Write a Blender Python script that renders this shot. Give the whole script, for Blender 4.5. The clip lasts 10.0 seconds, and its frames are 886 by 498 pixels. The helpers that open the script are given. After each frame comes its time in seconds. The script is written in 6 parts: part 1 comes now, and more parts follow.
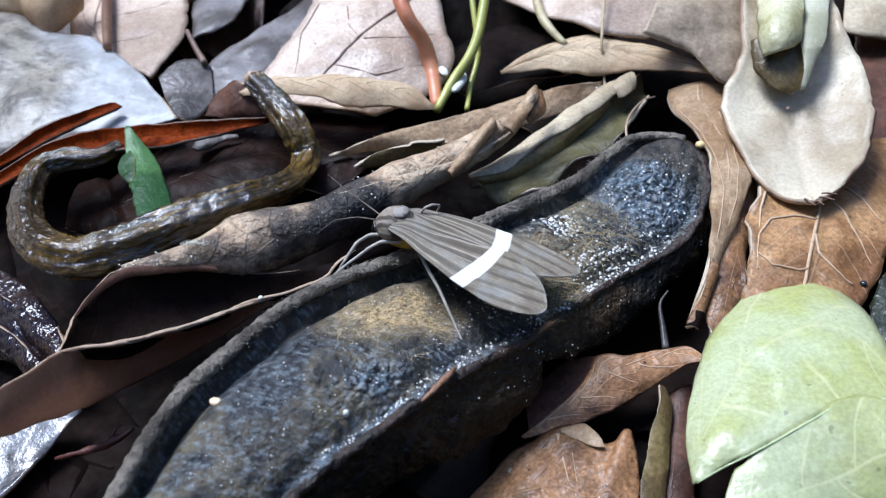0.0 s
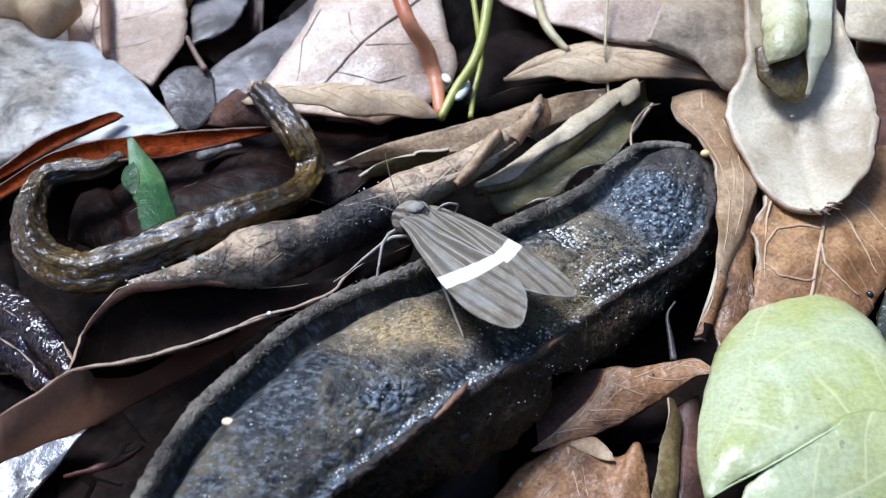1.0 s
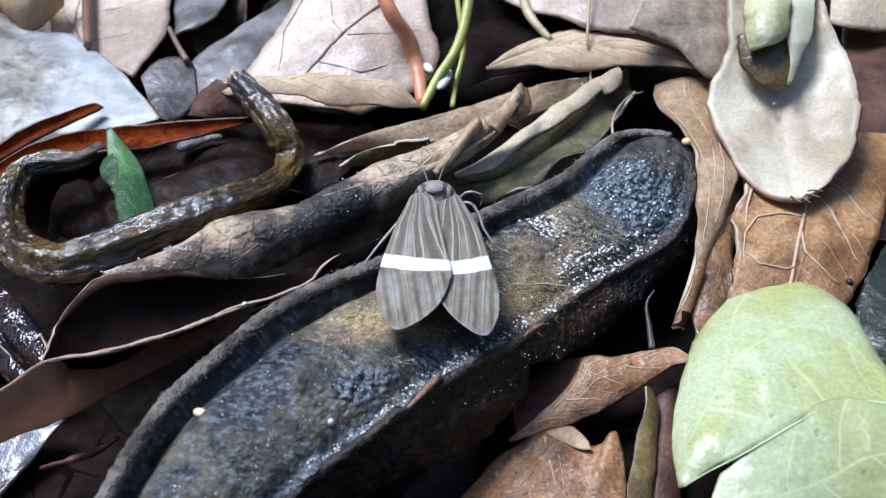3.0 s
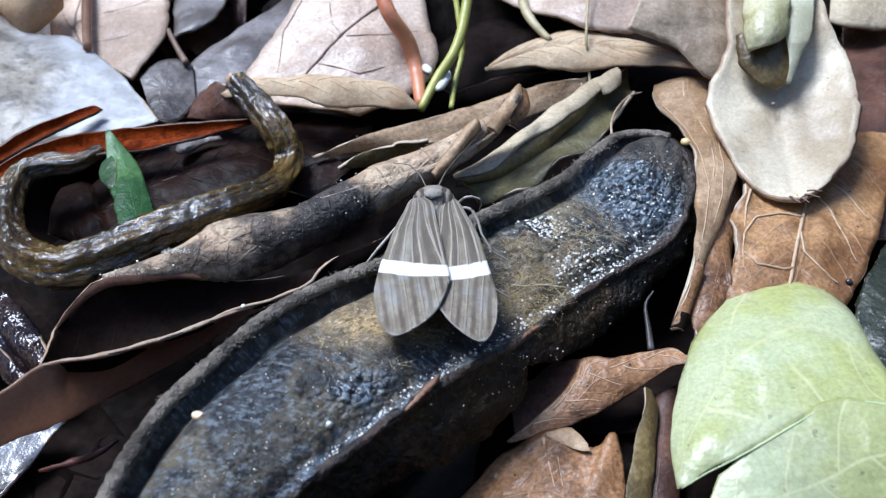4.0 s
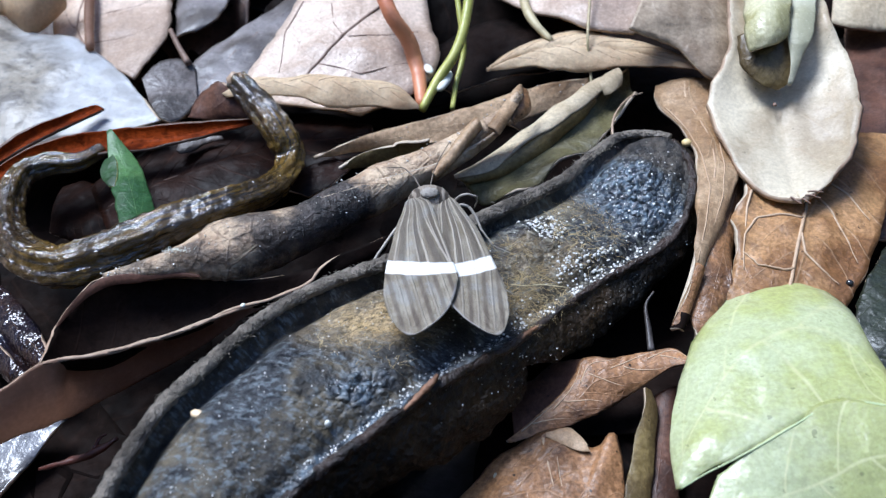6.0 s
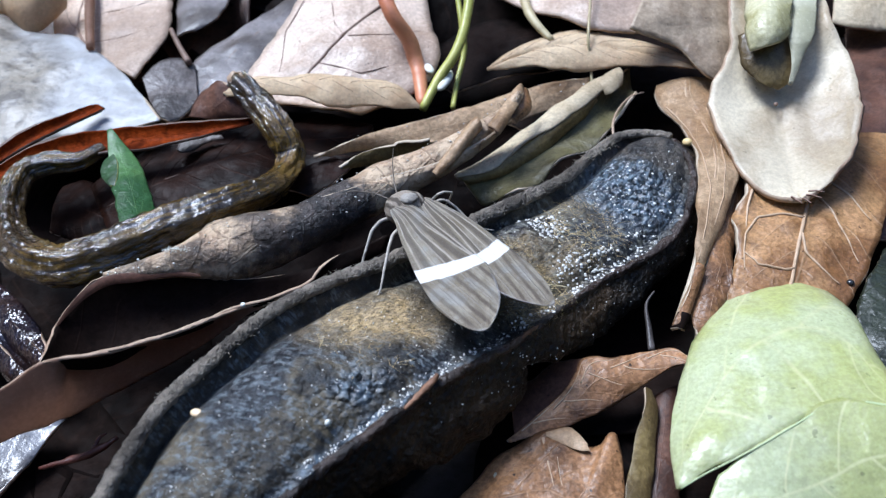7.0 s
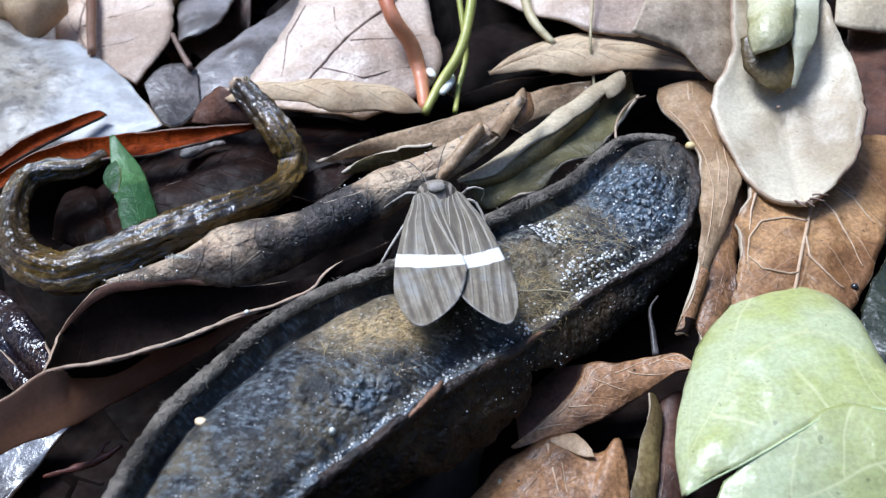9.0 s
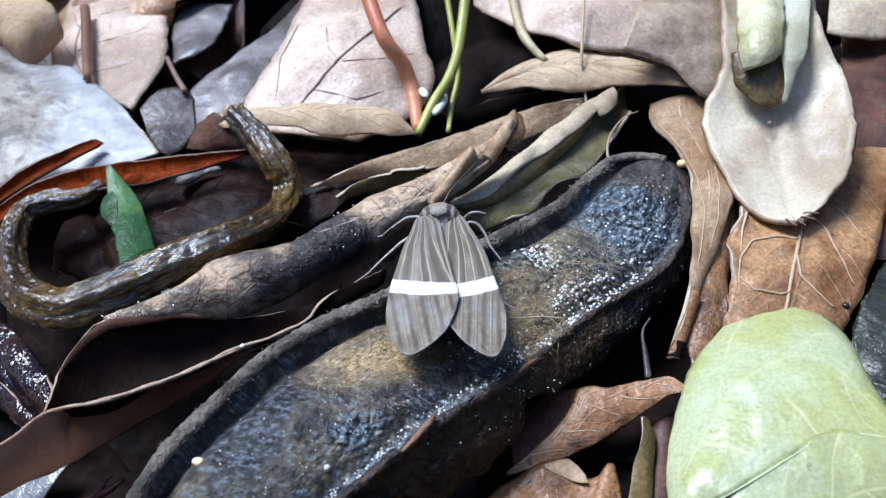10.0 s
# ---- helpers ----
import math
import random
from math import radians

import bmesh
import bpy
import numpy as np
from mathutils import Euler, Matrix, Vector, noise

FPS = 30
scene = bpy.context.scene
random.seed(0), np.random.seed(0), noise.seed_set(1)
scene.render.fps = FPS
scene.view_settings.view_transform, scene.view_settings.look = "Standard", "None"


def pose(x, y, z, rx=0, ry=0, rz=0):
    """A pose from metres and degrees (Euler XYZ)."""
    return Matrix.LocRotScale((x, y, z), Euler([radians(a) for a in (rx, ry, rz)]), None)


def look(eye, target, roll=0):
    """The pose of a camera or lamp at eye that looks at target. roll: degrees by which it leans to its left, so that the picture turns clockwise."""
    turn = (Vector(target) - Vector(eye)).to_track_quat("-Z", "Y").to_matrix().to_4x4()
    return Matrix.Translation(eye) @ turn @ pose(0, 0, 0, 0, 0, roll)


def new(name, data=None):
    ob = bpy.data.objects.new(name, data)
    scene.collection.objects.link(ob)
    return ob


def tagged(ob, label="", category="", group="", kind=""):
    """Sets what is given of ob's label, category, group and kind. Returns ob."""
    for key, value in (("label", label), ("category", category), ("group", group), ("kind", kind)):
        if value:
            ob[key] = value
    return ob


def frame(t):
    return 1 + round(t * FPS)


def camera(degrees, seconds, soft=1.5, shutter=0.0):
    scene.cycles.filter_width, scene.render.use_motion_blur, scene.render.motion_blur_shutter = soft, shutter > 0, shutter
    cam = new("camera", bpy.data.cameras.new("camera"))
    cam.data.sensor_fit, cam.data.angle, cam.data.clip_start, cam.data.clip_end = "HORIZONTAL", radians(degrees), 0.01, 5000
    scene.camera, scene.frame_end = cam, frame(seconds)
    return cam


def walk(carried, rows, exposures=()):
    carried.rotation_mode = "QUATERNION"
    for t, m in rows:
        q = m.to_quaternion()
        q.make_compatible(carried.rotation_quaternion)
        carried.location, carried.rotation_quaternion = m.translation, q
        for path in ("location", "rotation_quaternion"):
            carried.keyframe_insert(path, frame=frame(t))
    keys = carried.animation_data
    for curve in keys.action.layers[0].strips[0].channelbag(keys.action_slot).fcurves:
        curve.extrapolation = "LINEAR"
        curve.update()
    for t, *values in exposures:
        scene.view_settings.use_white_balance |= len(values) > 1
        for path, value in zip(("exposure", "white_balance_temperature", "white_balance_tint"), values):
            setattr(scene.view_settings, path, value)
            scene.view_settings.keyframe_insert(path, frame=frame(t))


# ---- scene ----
# ---- camera ----
cam = camera(53.9, 10.0, soft=1.25)
cam.data.dof.use_dof, cam.data.dof.focus_distance, cam.data.dof.aperture_fstop = True, 0.067, 64.0
METRES, EYE, TILT, LEAN, TURN = 0.0104, 0.0544, -44.0, 2.0, 0.0
ROWS = [
    (0.0, 0.0, 0.0, 0.0, 0.0, 0.0, -0.0),
    (0.5, -0.0464, 0.0062, 0.1163, -0.25, -0.3, 0.35),
    (1.0, -0.1297, 0.0133, 0.1642, -0.65, -0.62, 0.29),
    (1.5, -0.0808, 0.0259, 0.1742, -0.77, -0.89, 0.38),
    (2.0, -0.0462, 0.0334, 0.1646, -0.78, -1.06, 0.45),
    (2.5, 0.0072, 0.0359, 0.1342, -0.66, -1.09, 0.47),
    (4.0, 0.0848, 0.0372, 0.1596, -0.32, -1.18, 0.79),
    (4.5, 0.088, 0.0319, 0.1453, -0.23, -1.1, 0.67),
    (5.0, 0.1061, 0.0359, 0.1382, -0.19, -1.04, 0.7),
    (5.5, 0.1099, 0.0359, 0.144, -0.12, -1.05, 0.68),
    (7.0, 0.1163, 0.0409, 0.1403, -0.01, -1.06, 0.6),
    (7.5, 0.1072, 0.0489, 0.1402, 0.01, -1.05, 0.63),
    (8.0, 0.087, 0.043, 0.1393, 0.0, -1.0, 0.48),
    (8.5, 0.055, 0.0462, 0.176, -0.04, -1.07, 0.48),
    (9.0, 0.1008, 0.049, 0.1884, 0.06, -1.11, 0.87),
    (9.5, 0.1784, 0.0292, 0.2924, 0.38, -1.44, 1.5),
    (10.0, 0.231, -0.0038, 0.4985, 0.62, -2.05, 2.11),
]
walk(cam, [(t, pose(0, 0, EYE, TILT, LEAN, TURN) @ pose(METRES * x, METRES * y, METRES * z, 90 + pitch, roll, yaw)) for t, x, y, z, yaw, pitch, roll in ROWS],
     exposures=[(0.0, 1.93, 5220, 10), (10.0, 1.93, 5220, 10)])

# ---- daylight under an overcast sky ----
SUN_UP, SUN_TURN = 60.0, -45.0
world = bpy.data.worlds.new("overcast_sky")
scene.world = world
world.use_nodes = True
wn = world.node_tree.nodes
sky = wn.new("ShaderNodeTexSky")
sky.sky_type, sky.sun_disc = "NISHITA", False
sky.sun_elevation, sky.sun_rotation = radians(SUN_UP), radians(SUN_TURN)
sky.air_density, sky.dust_density, sky.ozone_density = 1.0, 1.5, 1.5
wn["Background"].inputs["Strength"].default_value = 0.06
world.node_tree.links.new(sky.outputs[0], wn["Background"].inputs["Color"])
sun = new("sun", bpy.data.lights.new("sun", "SUN"))
sun.data.energy, sun.data.angle, sun.data.color = 1.4, radians(24), (1.0, 0.96, 0.90)
sun.matrix_world = look((math.sin(radians(SUN_TURN)), math.cos(radians(SUN_TURN)), math.tan(radians(SUN_UP))), (0, 0, 0))

# ---- materials ----
MM = 0.001


class Nodes:
    """Small helper to chain shader nodes of one material."""

    def __init__(self, name):
        self.mat = bpy.data.materials.new(name)
        self.mat.use_nodes = True
        self.tree = self.mat.node_tree
        self.bsdf = self.tree.nodes["Principled BSDF"]

    def put(self, kind):
        return self.tree.nodes.new(kind)

    def link(self, a, b):
        self.tree.links.new(a, b)

    def math(self, op, a, b=None, c=None):
        node = self.put("ShaderNodeMath")
        node.operation = op
        for i, v in enumerate((a, b, c)):
            if v is None:
                continue
            if isinstance(v, (int, float)):
                node.inputs[i].default_value = v
            else:
                self.link(v, node.inputs[i])
        return node.outputs[0]

    def mix(self, fac, a, b, blend="MIX"):
        node = self.put("ShaderNodeMix")
        node.data_type, node.blend_type = "RGBA", blend
        for sock, v in ((node.inputs[0], fac), (node.inputs[6], a), (node.inputs[7], b)):
            if isinstance(v, (int, float)):
                sock.default_value = v
            elif isinstance(v, tuple):
                sock.default_value = (*v, 1) if len(v) == 3 else v
            else:
                self.link(v, sock)
        return node.outputs[2]

    def noise(self, scale, detail=4.0, rough=0.55, coords=None, stretch=None):
        node = self.put("ShaderNodeTexNoise")
        node.inputs["Scale"].default_value = scale
        node.inputs["Detail"].default_value = detail
        node.inputs["Roughness"].default_value = rough
        src = coords or self.coords("Object")
        if stretch:
            m = self.put("ShaderNodeMapping")
            m.inputs["Scale"].default_value = stretch
            self.link(src, m.inputs["Vector"])
            src = m.outputs[0]
        self.link(src, node.inputs["Vector"])
        return node.outputs["Fac"]

    def coords(self, which):
        return self.put("ShaderNodeTexCoord").outputs[which]

    def ramp(self, fac, lo, hi, a=0.0, b=1.0):
        node = self.put("ShaderNodeMapRange")
        node.interpolation_type = "SMOOTHSTEP"
        self.link(fac, node.inputs["Value"])
        for key, v in (("From Min", lo), ("From Max", hi), ("To Min", a), ("To Max", b)):
            node.inputs[key].default_value = v
        return node.outputs[0]

    def bump(self, height, distance, strength=1.0, under=None):
        node = self.put("ShaderNodeBump")
        node.inputs["Distance"].default_value = distance
        node.inputs["Strength"].default_value = strength
        self.link(height, node.inputs["Height"])
        if under is not None:
            self.link(under, node.inputs["Normal"])
        return node.outputs[0]

    def finish(self, color, rough, normal=None, spec=0.5):
        if normal is not None:
            self.link(normal, self.bsdf.inputs["Coat Normal"])
        for key, v in (("Base Color", color), ("Roughness", rough), ("Normal", normal), ("Specular IOR Level", spec)):
            if v is None:
                continue
            if isinstance(v, tuple):
                self.bsdf.inputs[key].default_value = (*v, 1)
            elif isinstance(v, (int, float)):
                self.bsdf.inputs[key].default_value = v
            else:
                self.link(v, self.bsdf.inputs[key])
        return self.mat


def leaf_material(name, base, stain, vein, rough=0.45, veins=7.0, slant=1.6, spots=0.5, vein_gain=0.3, spec=0.3, thin=0.0, relief=1.0, wet=0.08, sheen=0.3, glow=0.0, dust=0.5):
    """Leaf blade: two scales of mottling, faint side veins along the blade's own axes, fine grain and a few dents."""
    n = Nodes(name)
    uv = n.put("ShaderNodeUVMap").outputs[0]
    sep = n.put("ShaderNodeSeparateXYZ")
    n.link(uv, sep.inputs[0])
    across, along = sep.outputs[0], sep.outputs[1]
    side = n.math("SUBTRACT", across, 0.5)
    far = n.math("MULTIPLY", n.math("ABSOLUTE", side), 2.0)
    jog = n.math("MULTIPLY", n.math("GREATER_THAN", side, 0.0), 0.4)
    wob = n.math("MULTIPLY", n.noise(130, 2), 0.35)
    phase = n.math("ADD", n.math("SUBTRACT", n.math("MULTIPLY", along, veins), n.math("MULTIPLY", n.math("POWER", far, 1.3), slant)), n.math("ADD", jog, wob))
    line = n.math("ABSOLUTE", n.math("SUBTRACT", n.math("FRACT", phase), 0.5))
    ribs = n.ramp(line, 0.0, 0.045, 1.0, 0.0)
    mid = n.ramp(n.math("ABSOLUTE", side), 0.0, 0.02, 1.0, 0.0)
    ribs = n.math("MULTIPLY", n.math("MAXIMUM", ribs, mid), n.ramp(n.noise(260, 2), 0.35, 0.55, 0.25, 1.0))
    big = n.noise(120, 5, 0.62)
    patch = n.noise(45, 3, 0.5)
    small = n.noise(800, 7, 0.72)
    fleck = n.noise(3200, 3, 0.6)
    pits = n.noise(1500, 2, 0.5)
    col = n.mix(n.ramp(big, 0.40, 0.60), base, stain)
    col = n.mix(n.ramp(patch, 0.45, 0.7, 0.0, 0.45), col, tuple(0.6 * c + 0.12 * sum(stain) / 3 for c in stain))
    col = n.mix(n.ramp(small, 0.50, 0.66, 0.0, 0.8 * spots), col, tuple(c * 0.5 for c in stain))
    col = n.mix(n.math("MULTIPLY", n.ramp(fleck, 0.60, 0.68), 0.6 * dust), col, tuple(min(1, c * 1.5) for c in base))
    col = n.mix(n.ramp(pits, 0.70, 0.75, 0.0, 0.3 + spots), col, tuple(c * 0.2 for c in stain))
    vor = n.put("ShaderNodeTexVoronoi")
    vor.feature = "DISTANCE_TO_EDGE"
    vor.inputs["Scale"].default_value = 520
    jit = n.put("ShaderNodeVectorMath")
    jit.operation = "ADD"
    drift = n.put("ShaderNodeTexNoise")
    drift.inputs["Scale"].default_value = 900
    n.link(n.coords("Object"), drift.inputs["Vector"])
    fold = n.put("ShaderNodeVectorMath")
    fold.operation = "SCALE"
    fold.inputs["Scale"].default_value = 0.0012
    n.link(drift.outputs["Color"], fold.inputs[0])
    n.link(n.coords("Object"), jit.inputs[0])
    n.link(fold.outputs[0], jit.inputs[1])
    n.link(jit.outputs[0], vor.inputs["Vector"])
    net = n.math("MULTIPLY", n.ramp(vor.outputs["Distance"], 0.01, 0.06, 1.0, 0.0), n.ramp(patch, 0.35, 0.6))
    col = n.mix(n.math("MULTIPLY", net, 0.45 * min(1.0, spots)), col, tuple(c * 0.55 for c in stain))
    crisp = n.noise(3000, 4, 0.7)
    col = n.mix(min(1.0, 0.06 + 1.1 * spots), col, n.mix(n.ramp(crisp, 0.38, 0.62), (0.64, 0.61, 0.57), (1.2, 1.2, 1.2)), "MULTIPLY")
    worn = n.math("MULTIPLY", n.ramp(n.math("ADD", far, n.math("MULTIPLY", n.noise(330, 4, 0.6), 0.35)), 1.02, 1.22), min(0.7, 1.2 * spots))
    col = n.mix(worn, col, tuple(c * 0.5 for c in stain))
    col = n.mix(n.math("MULTIPLY", ribs, vein_gain), col, vein)
    b = n.bump(big, 0.0016, 0.4 * relief)
    b = n.bump(n.noise(420, 3, 0.5), 0.0004, 0.5 * relief, b)
    b = n.bump(crisp, 0.00006, 0.5 * relief, b)
    b = n.bump(n.math("MAXIMUM", ribs, n.math("MULTIPLY", net, 0.5)), 0.00014, 0.6 * relief * min(1.0, 0.1 + spots) * max(0.05, 1 - 3 * wet), b)
    r = n.ramp(small, 0.3, 0.7, max(0.08, rough - 0.12), min(1.0, rough + 0.15))
    n.bsdf.inputs["Coat Weight"].default_value = wet
    n.bsdf.inputs["Coat Roughness"].default_value = sheen
    if thin:
        n.bsdf.inputs["Subsurface Weight"].default_value = thin
        n.bsdf.inputs["Subsurface Radius"].default_value = (0.0006, 0.0008, 0.0003)
        n.bsdf.inputs["Subsurface Scale"].default_value = 0.5
    n.finish(col, r, b, spec)
    if glow:
        back = n.put("ShaderNodeBsdfTranslucent")
        n.link(n.mix(0.6, col, tuple(c ** 0.55 for c in base)), back.inputs["Color"])
        n.link(b, back.inputs["Normal"])
        both = n.put("ShaderNodeMixShader")
        both.inputs[0].default_value = glow
        n.link(n.bsdf.outputs[0], both.inputs[1])
        n.link(back.outputs[0], both.inputs[2])
        n.link(both.outputs[0], n.tree.nodes["Material Output"].inputs["Surface"])
    return n.mat


def plain_material(name, a, b, rough=0.5, scale=700, relief=0.0002, spec=0.5, stretch=None):
    n = Nodes(name)
    big = n.noise(scale * 0.25, 4, stretch=stretch)
    fine = n.noise(scale * 2, 5, stretch=stretch)
    col = n.mix(n.ramp(big, 0.35, 0.65), a, b)
    col = n.mix(n.ramp(fine, 0.5, 0.75, 0.0, 0.5), col, tuple(c * 0.5 for c in a))
    return n.finish(col, n.ramp(fine, 0.3, 0.7, max(0.05, rough - 0.12), rough + 0.12), n.bump(fine, relief, 0.7), spec)


BROWN = leaf_material("leaf_brown", (0.52, 0.295, 0.125), (0.26, 0.12, 0.04), (0.62, 0.43, 0.25), glow=0.2, spec=0.45, spots=0.65, relief=1.3, wet=0.16, sheen=0.25)
TAN = leaf_material("leaf_tan", (0.57, 0.40, 0.235), (0.34, 0.205, 0.10), (0.60, 0.46, 0.29), spots=0.5, glow=0.25, relief=1.1)
DRAB = leaf_material("leaf_drab_grey", (0.47, 0.37, 0.255), (0.27, 0.195, 0.125), (0.52, 0.42, 0.3), rough=0.42, spots=0.4, vein_gain=0.15, glow=0.15, wet=0.15)
SLATE = leaf_material("leaf_slate_wet", (0.14, 0.12, 0.11), (0.05, 0.042, 0.038), (0.2, 0.17, 0.15), rough=0.5, spots=0.5, wet=0.3, relief=1.2, sheen=0.3, spec=0.2)
PINK = leaf_material("leaf_pink_grey", (0.64, 0.51, 0.40), (0.43, 0.315, 0.23), (0.24, 0.15, 0.11), rough=0.38, spots=0.35, vein_gain=0.2, relief=1.0, wet=0.12, spec=0.2)
PALE = leaf_material("leaf_pale_cream", (0.70, 0.61, 0.44), (0.46, 0.365, 0.235), (0.50, 0.30, 0.16), rough=0.42, spots=0.22, vein_gain=0.10, relief=0.7, glow=0.1, dust=0.25)
GREY = leaf_material("leaf_blue_grey_wet", (0.22, 0.195, 0.185), (0.075, 0.060, 0.050), (0.26, 0.22, 0.19), rough=0.35, spots=0.3, wet=0.6, relief=0.5, sheen=0.3)
# Leaf brown taken near black, so that gaps and folds look shaded.
DARK = leaf_material("leaf_dark_shaded", (0.010, 0.0055, 0.004), (0.0035, 0.0022, 0.0017), (0.05, 0.025, 0.017), rough=0.75, spots=0.5, vein_gain=0.1, relief=0.5, spec=0.06, wet=0.0)
MAROON = leaf_material("leaf_maroon_brown", (0.12, 0.056, 0.034), (0.045, 0.02, 0.013), (0.2, 0.11, 0.07), rough=0.5, vein_gain=0.15, relief=0.7, spec=0.25, wet=0.05)
RED = leaf_material("leaf_red", (0.31, 0.052, 0.006), (0.085, 0.014, 0.004), (0.42, 0.09, 0.015), rough=0.5, vein_gain=0.15, spots=0.9, glow=0.35, spec=0.03, dust=0.0, wet=0.0)
OLIVE = leaf_material("leaf_olive_grey", (0.115, 0.10, 0.040), (0.05, 0.042, 0.018), (0.28, 0.25, 0.14), rough=0.5, vein_gain=0.15)
KHAKI = leaf_material("leaf_khaki_dry", (0.70, 0.595, 0.41), (0.50, 0.40, 0.255), (0.6, 0.54, 0.4), rough=0.6, spots=0.4, vein_gain=0.1, glow=0.25, wet=0.0)
GREEN = leaf_material("leaf_pale_green", (0.43, 0.455, 0.255), (0.38, 0.40, 0.14), (0.58, 0.55, 0.30), rough=0.38, veins=4.0, slant=0.8, spots=0.25, vein_gain=0.5, thin=0.1, relief=0.7, spec=0.4, dust=0.25, wet=0.45, sheen=0.2)
BLADE_GREEN = leaf_material("leaf_fresh_green", (0.125, 0.25, 0.085), (0.045, 0.12, 0.04), (0.2, 0.36, 0.12), rough=0.35, veins=3.0, spots=0.35, vein_gain=0.3, glow=0.3)
DEEP_GREEN = leaf_material("leaf_deep_green", (0.032, 0.075, 0.026), (0.014, 0.036, 0.012), (0.08, 0.14, 0.05), rough=0.4, spots=0.3, vein_gain=0.1)
NIGHT_GREEN = leaf_material("leaf_blackish_green", (0.03, 0.035, 0.02), (0.018, 0.02, 0.012), (0.07, 0.07, 0.04), rough=0.3)
CURL = leaf_material("leaf_yellow_green_dry", (0.66, 0.62, 0.41), (0.40, 0.37, 0.17), (0.60, 0.58, 0.4), rough=0.35, spots=0.25, vein_gain=0.2)
UMBER = leaf_material("leaf_umber_shade", (0.21, 0.155, 0.06), (0.11, 0.075, 0.03), (0.2, 0.15, 0.07), rough=0.4, vein_gain=0.2)
CREAM = leaf_material("leaf_cream_tan", (0.82, 0.66, 0.44), (0.64, 0.46, 0.28), (0.66, 0.52, 0.36), rough=0.5, spots=0.3, vein_gain=0.12, glow=0.45, relief=1.0, wet=0.0, spec=0.15)
RUST = leaf_material("leaf_rust_brown", (0.32, 0.165, 0.070), (0.105, 0.048, 0.019), (0.47, 0.29, 0.16), spots=0.7, relief=1.4, spec=0.3, wet=0.14, sheen=0.22)
VEIN_DARK = plain_material("vein_dark_brown", (0.22, 0.14, 0.10), (0.16, 0.10, 0.07), 0.55)
VEIN_PALE = plain_material("vein_straw", (0.52, 0.37, 0.23), (0.40, 0.26, 0.15), 0.55)
VEIN_GREEN = plain_material("vein_pale_green", (0.48, 0.54, 0.29), (0.42, 0.49, 0.25), 0.45)


def bleached_material():
    """Bleached wet leaf: pale and glossy, its stalk end stained grey-brown with dark specks."""
    n = Nodes("leaf_bleached_wet")
    sep = n.put("ShaderNodeSeparateXYZ")
    n.link(n.put("ShaderNodeUVMap").outputs[0], sep.inputs[0])
    big, mid, fine = n.noise(60, 5, 0.6), n.noise(330, 5, 0.65), n.noise(1300, 4, 0.65)
    reach = n.math("ADD", sep.outputs[1], n.math("MULTIPLY", n.math("SUBTRACT", big, 0.5), 0.9))
    dirt = n.ramp(n.math("SUBTRACT", reach, n.math("MULTIPLY", sep.outputs[0], 0.35)), 0.22, 0.50, 1.0, 0.0)
    col = n.mix(n.ramp(mid, 0.4, 0.65), (0.40, 0.40, 0.40), (0.31, 0.30, 0.285))
    stain = n.mix(n.ramp(mid, 0.38, 0.62), (0.26, 0.225, 0.17), (0.085, 0.07, 0.052))
    col = n.mix(dirt, col, stain)
    col = n.mix(n.math("MULTIPLY", n.ramp(fine, 0.58, 0.70), n.math("ADD", 0.12, n.math("MULTIPLY", dirt, 0.6))), col, (0.05, 0.04, 0.03))
    b = n.bump(big, 0.003, 0.4)
    b = n.bump(mid, 0.0004, 0.35, b)
    n.bsdf.inputs["Coat Weight"].default_value = 0.5
    n.bsdf.inputs["Coat Roughness"].default_value = 0.42
    return n.finish(col, 0.5, b, 0.3)


def wet_black_material(name, a, b, broken=0.5):
    """Rotten leaf, near black, under a broken film of water."""
    n = Nodes(name)
    big, fine = n.noise(160, 4, 0.6), n.noise(1200, 4, 0.65)
    col = n.mix(n.ramp(big, 0.4, 0.62), a, b)
    col = n.mix(n.ramp(fine, 0.5, 0.66, 0, 0.7), col, (0.005, 0.004, 0.006))
    n.bsdf.inputs["Coat Weight"].default_value = 1.0
    n.bsdf.inputs["Coat IOR"].default_value = 1.55
    n.bsdf.inputs["Coat Roughness"].default_value = 0.07 if broken > 0.3 else 0.25
    mat = n.finish(col, 0.7, n.bump(fine, 0.0004, 0.8), 0.05)
    film = n.bump(n.noise(480, 4, 0.6), 0.0010, 1.3 * broken)
    film = n.bump(n.noise(800, 3, 0.6), 0.0004, broken, film)
    n.link(film, n.bsdf.inputs["Coat Normal"])
    return mat


BLEACHED = bleached_material()
WETBLACK = wet_black_material("leaf_black_wet", (0.007, 0.006, 0.013), (0.018, 0.008, 0.007))
WETBLUE = wet_black_material("leaf_blue_black_wet", (0.13, 0.13, 0.14), (0.050, 0.040, 0.034), 0.12)
EDGE = plain_material("leaf_edge_tan", (0.44, 0.32, 0.215), (0.32, 0.21, 0.135), 0.6)
OUTER = leaf_material("leaf_outer_brown", (0.43, 0.265, 0.18), (0.29, 0.16, 0.10), (0.36, 0.23, 0.17), rough=0.5, vein_gain=0.05, spots=0.25, relief=0.4, glow=0.45, wet=0.0)
SAGE = leaf_material("leaf_sage_grey", (0.60, 0.58, 0.43), (0.43, 0.41, 0.26), (0.42, 0.42, 0.26), rough=0.45, spots=0.1, vein_gain=0.1, glow=0.2)
FIBRE = plain_material("fibre_ochre", (0.56, 0.43, 0.20), (0.30, 0.21, 0.085), 0.6, 900, 0.0001)
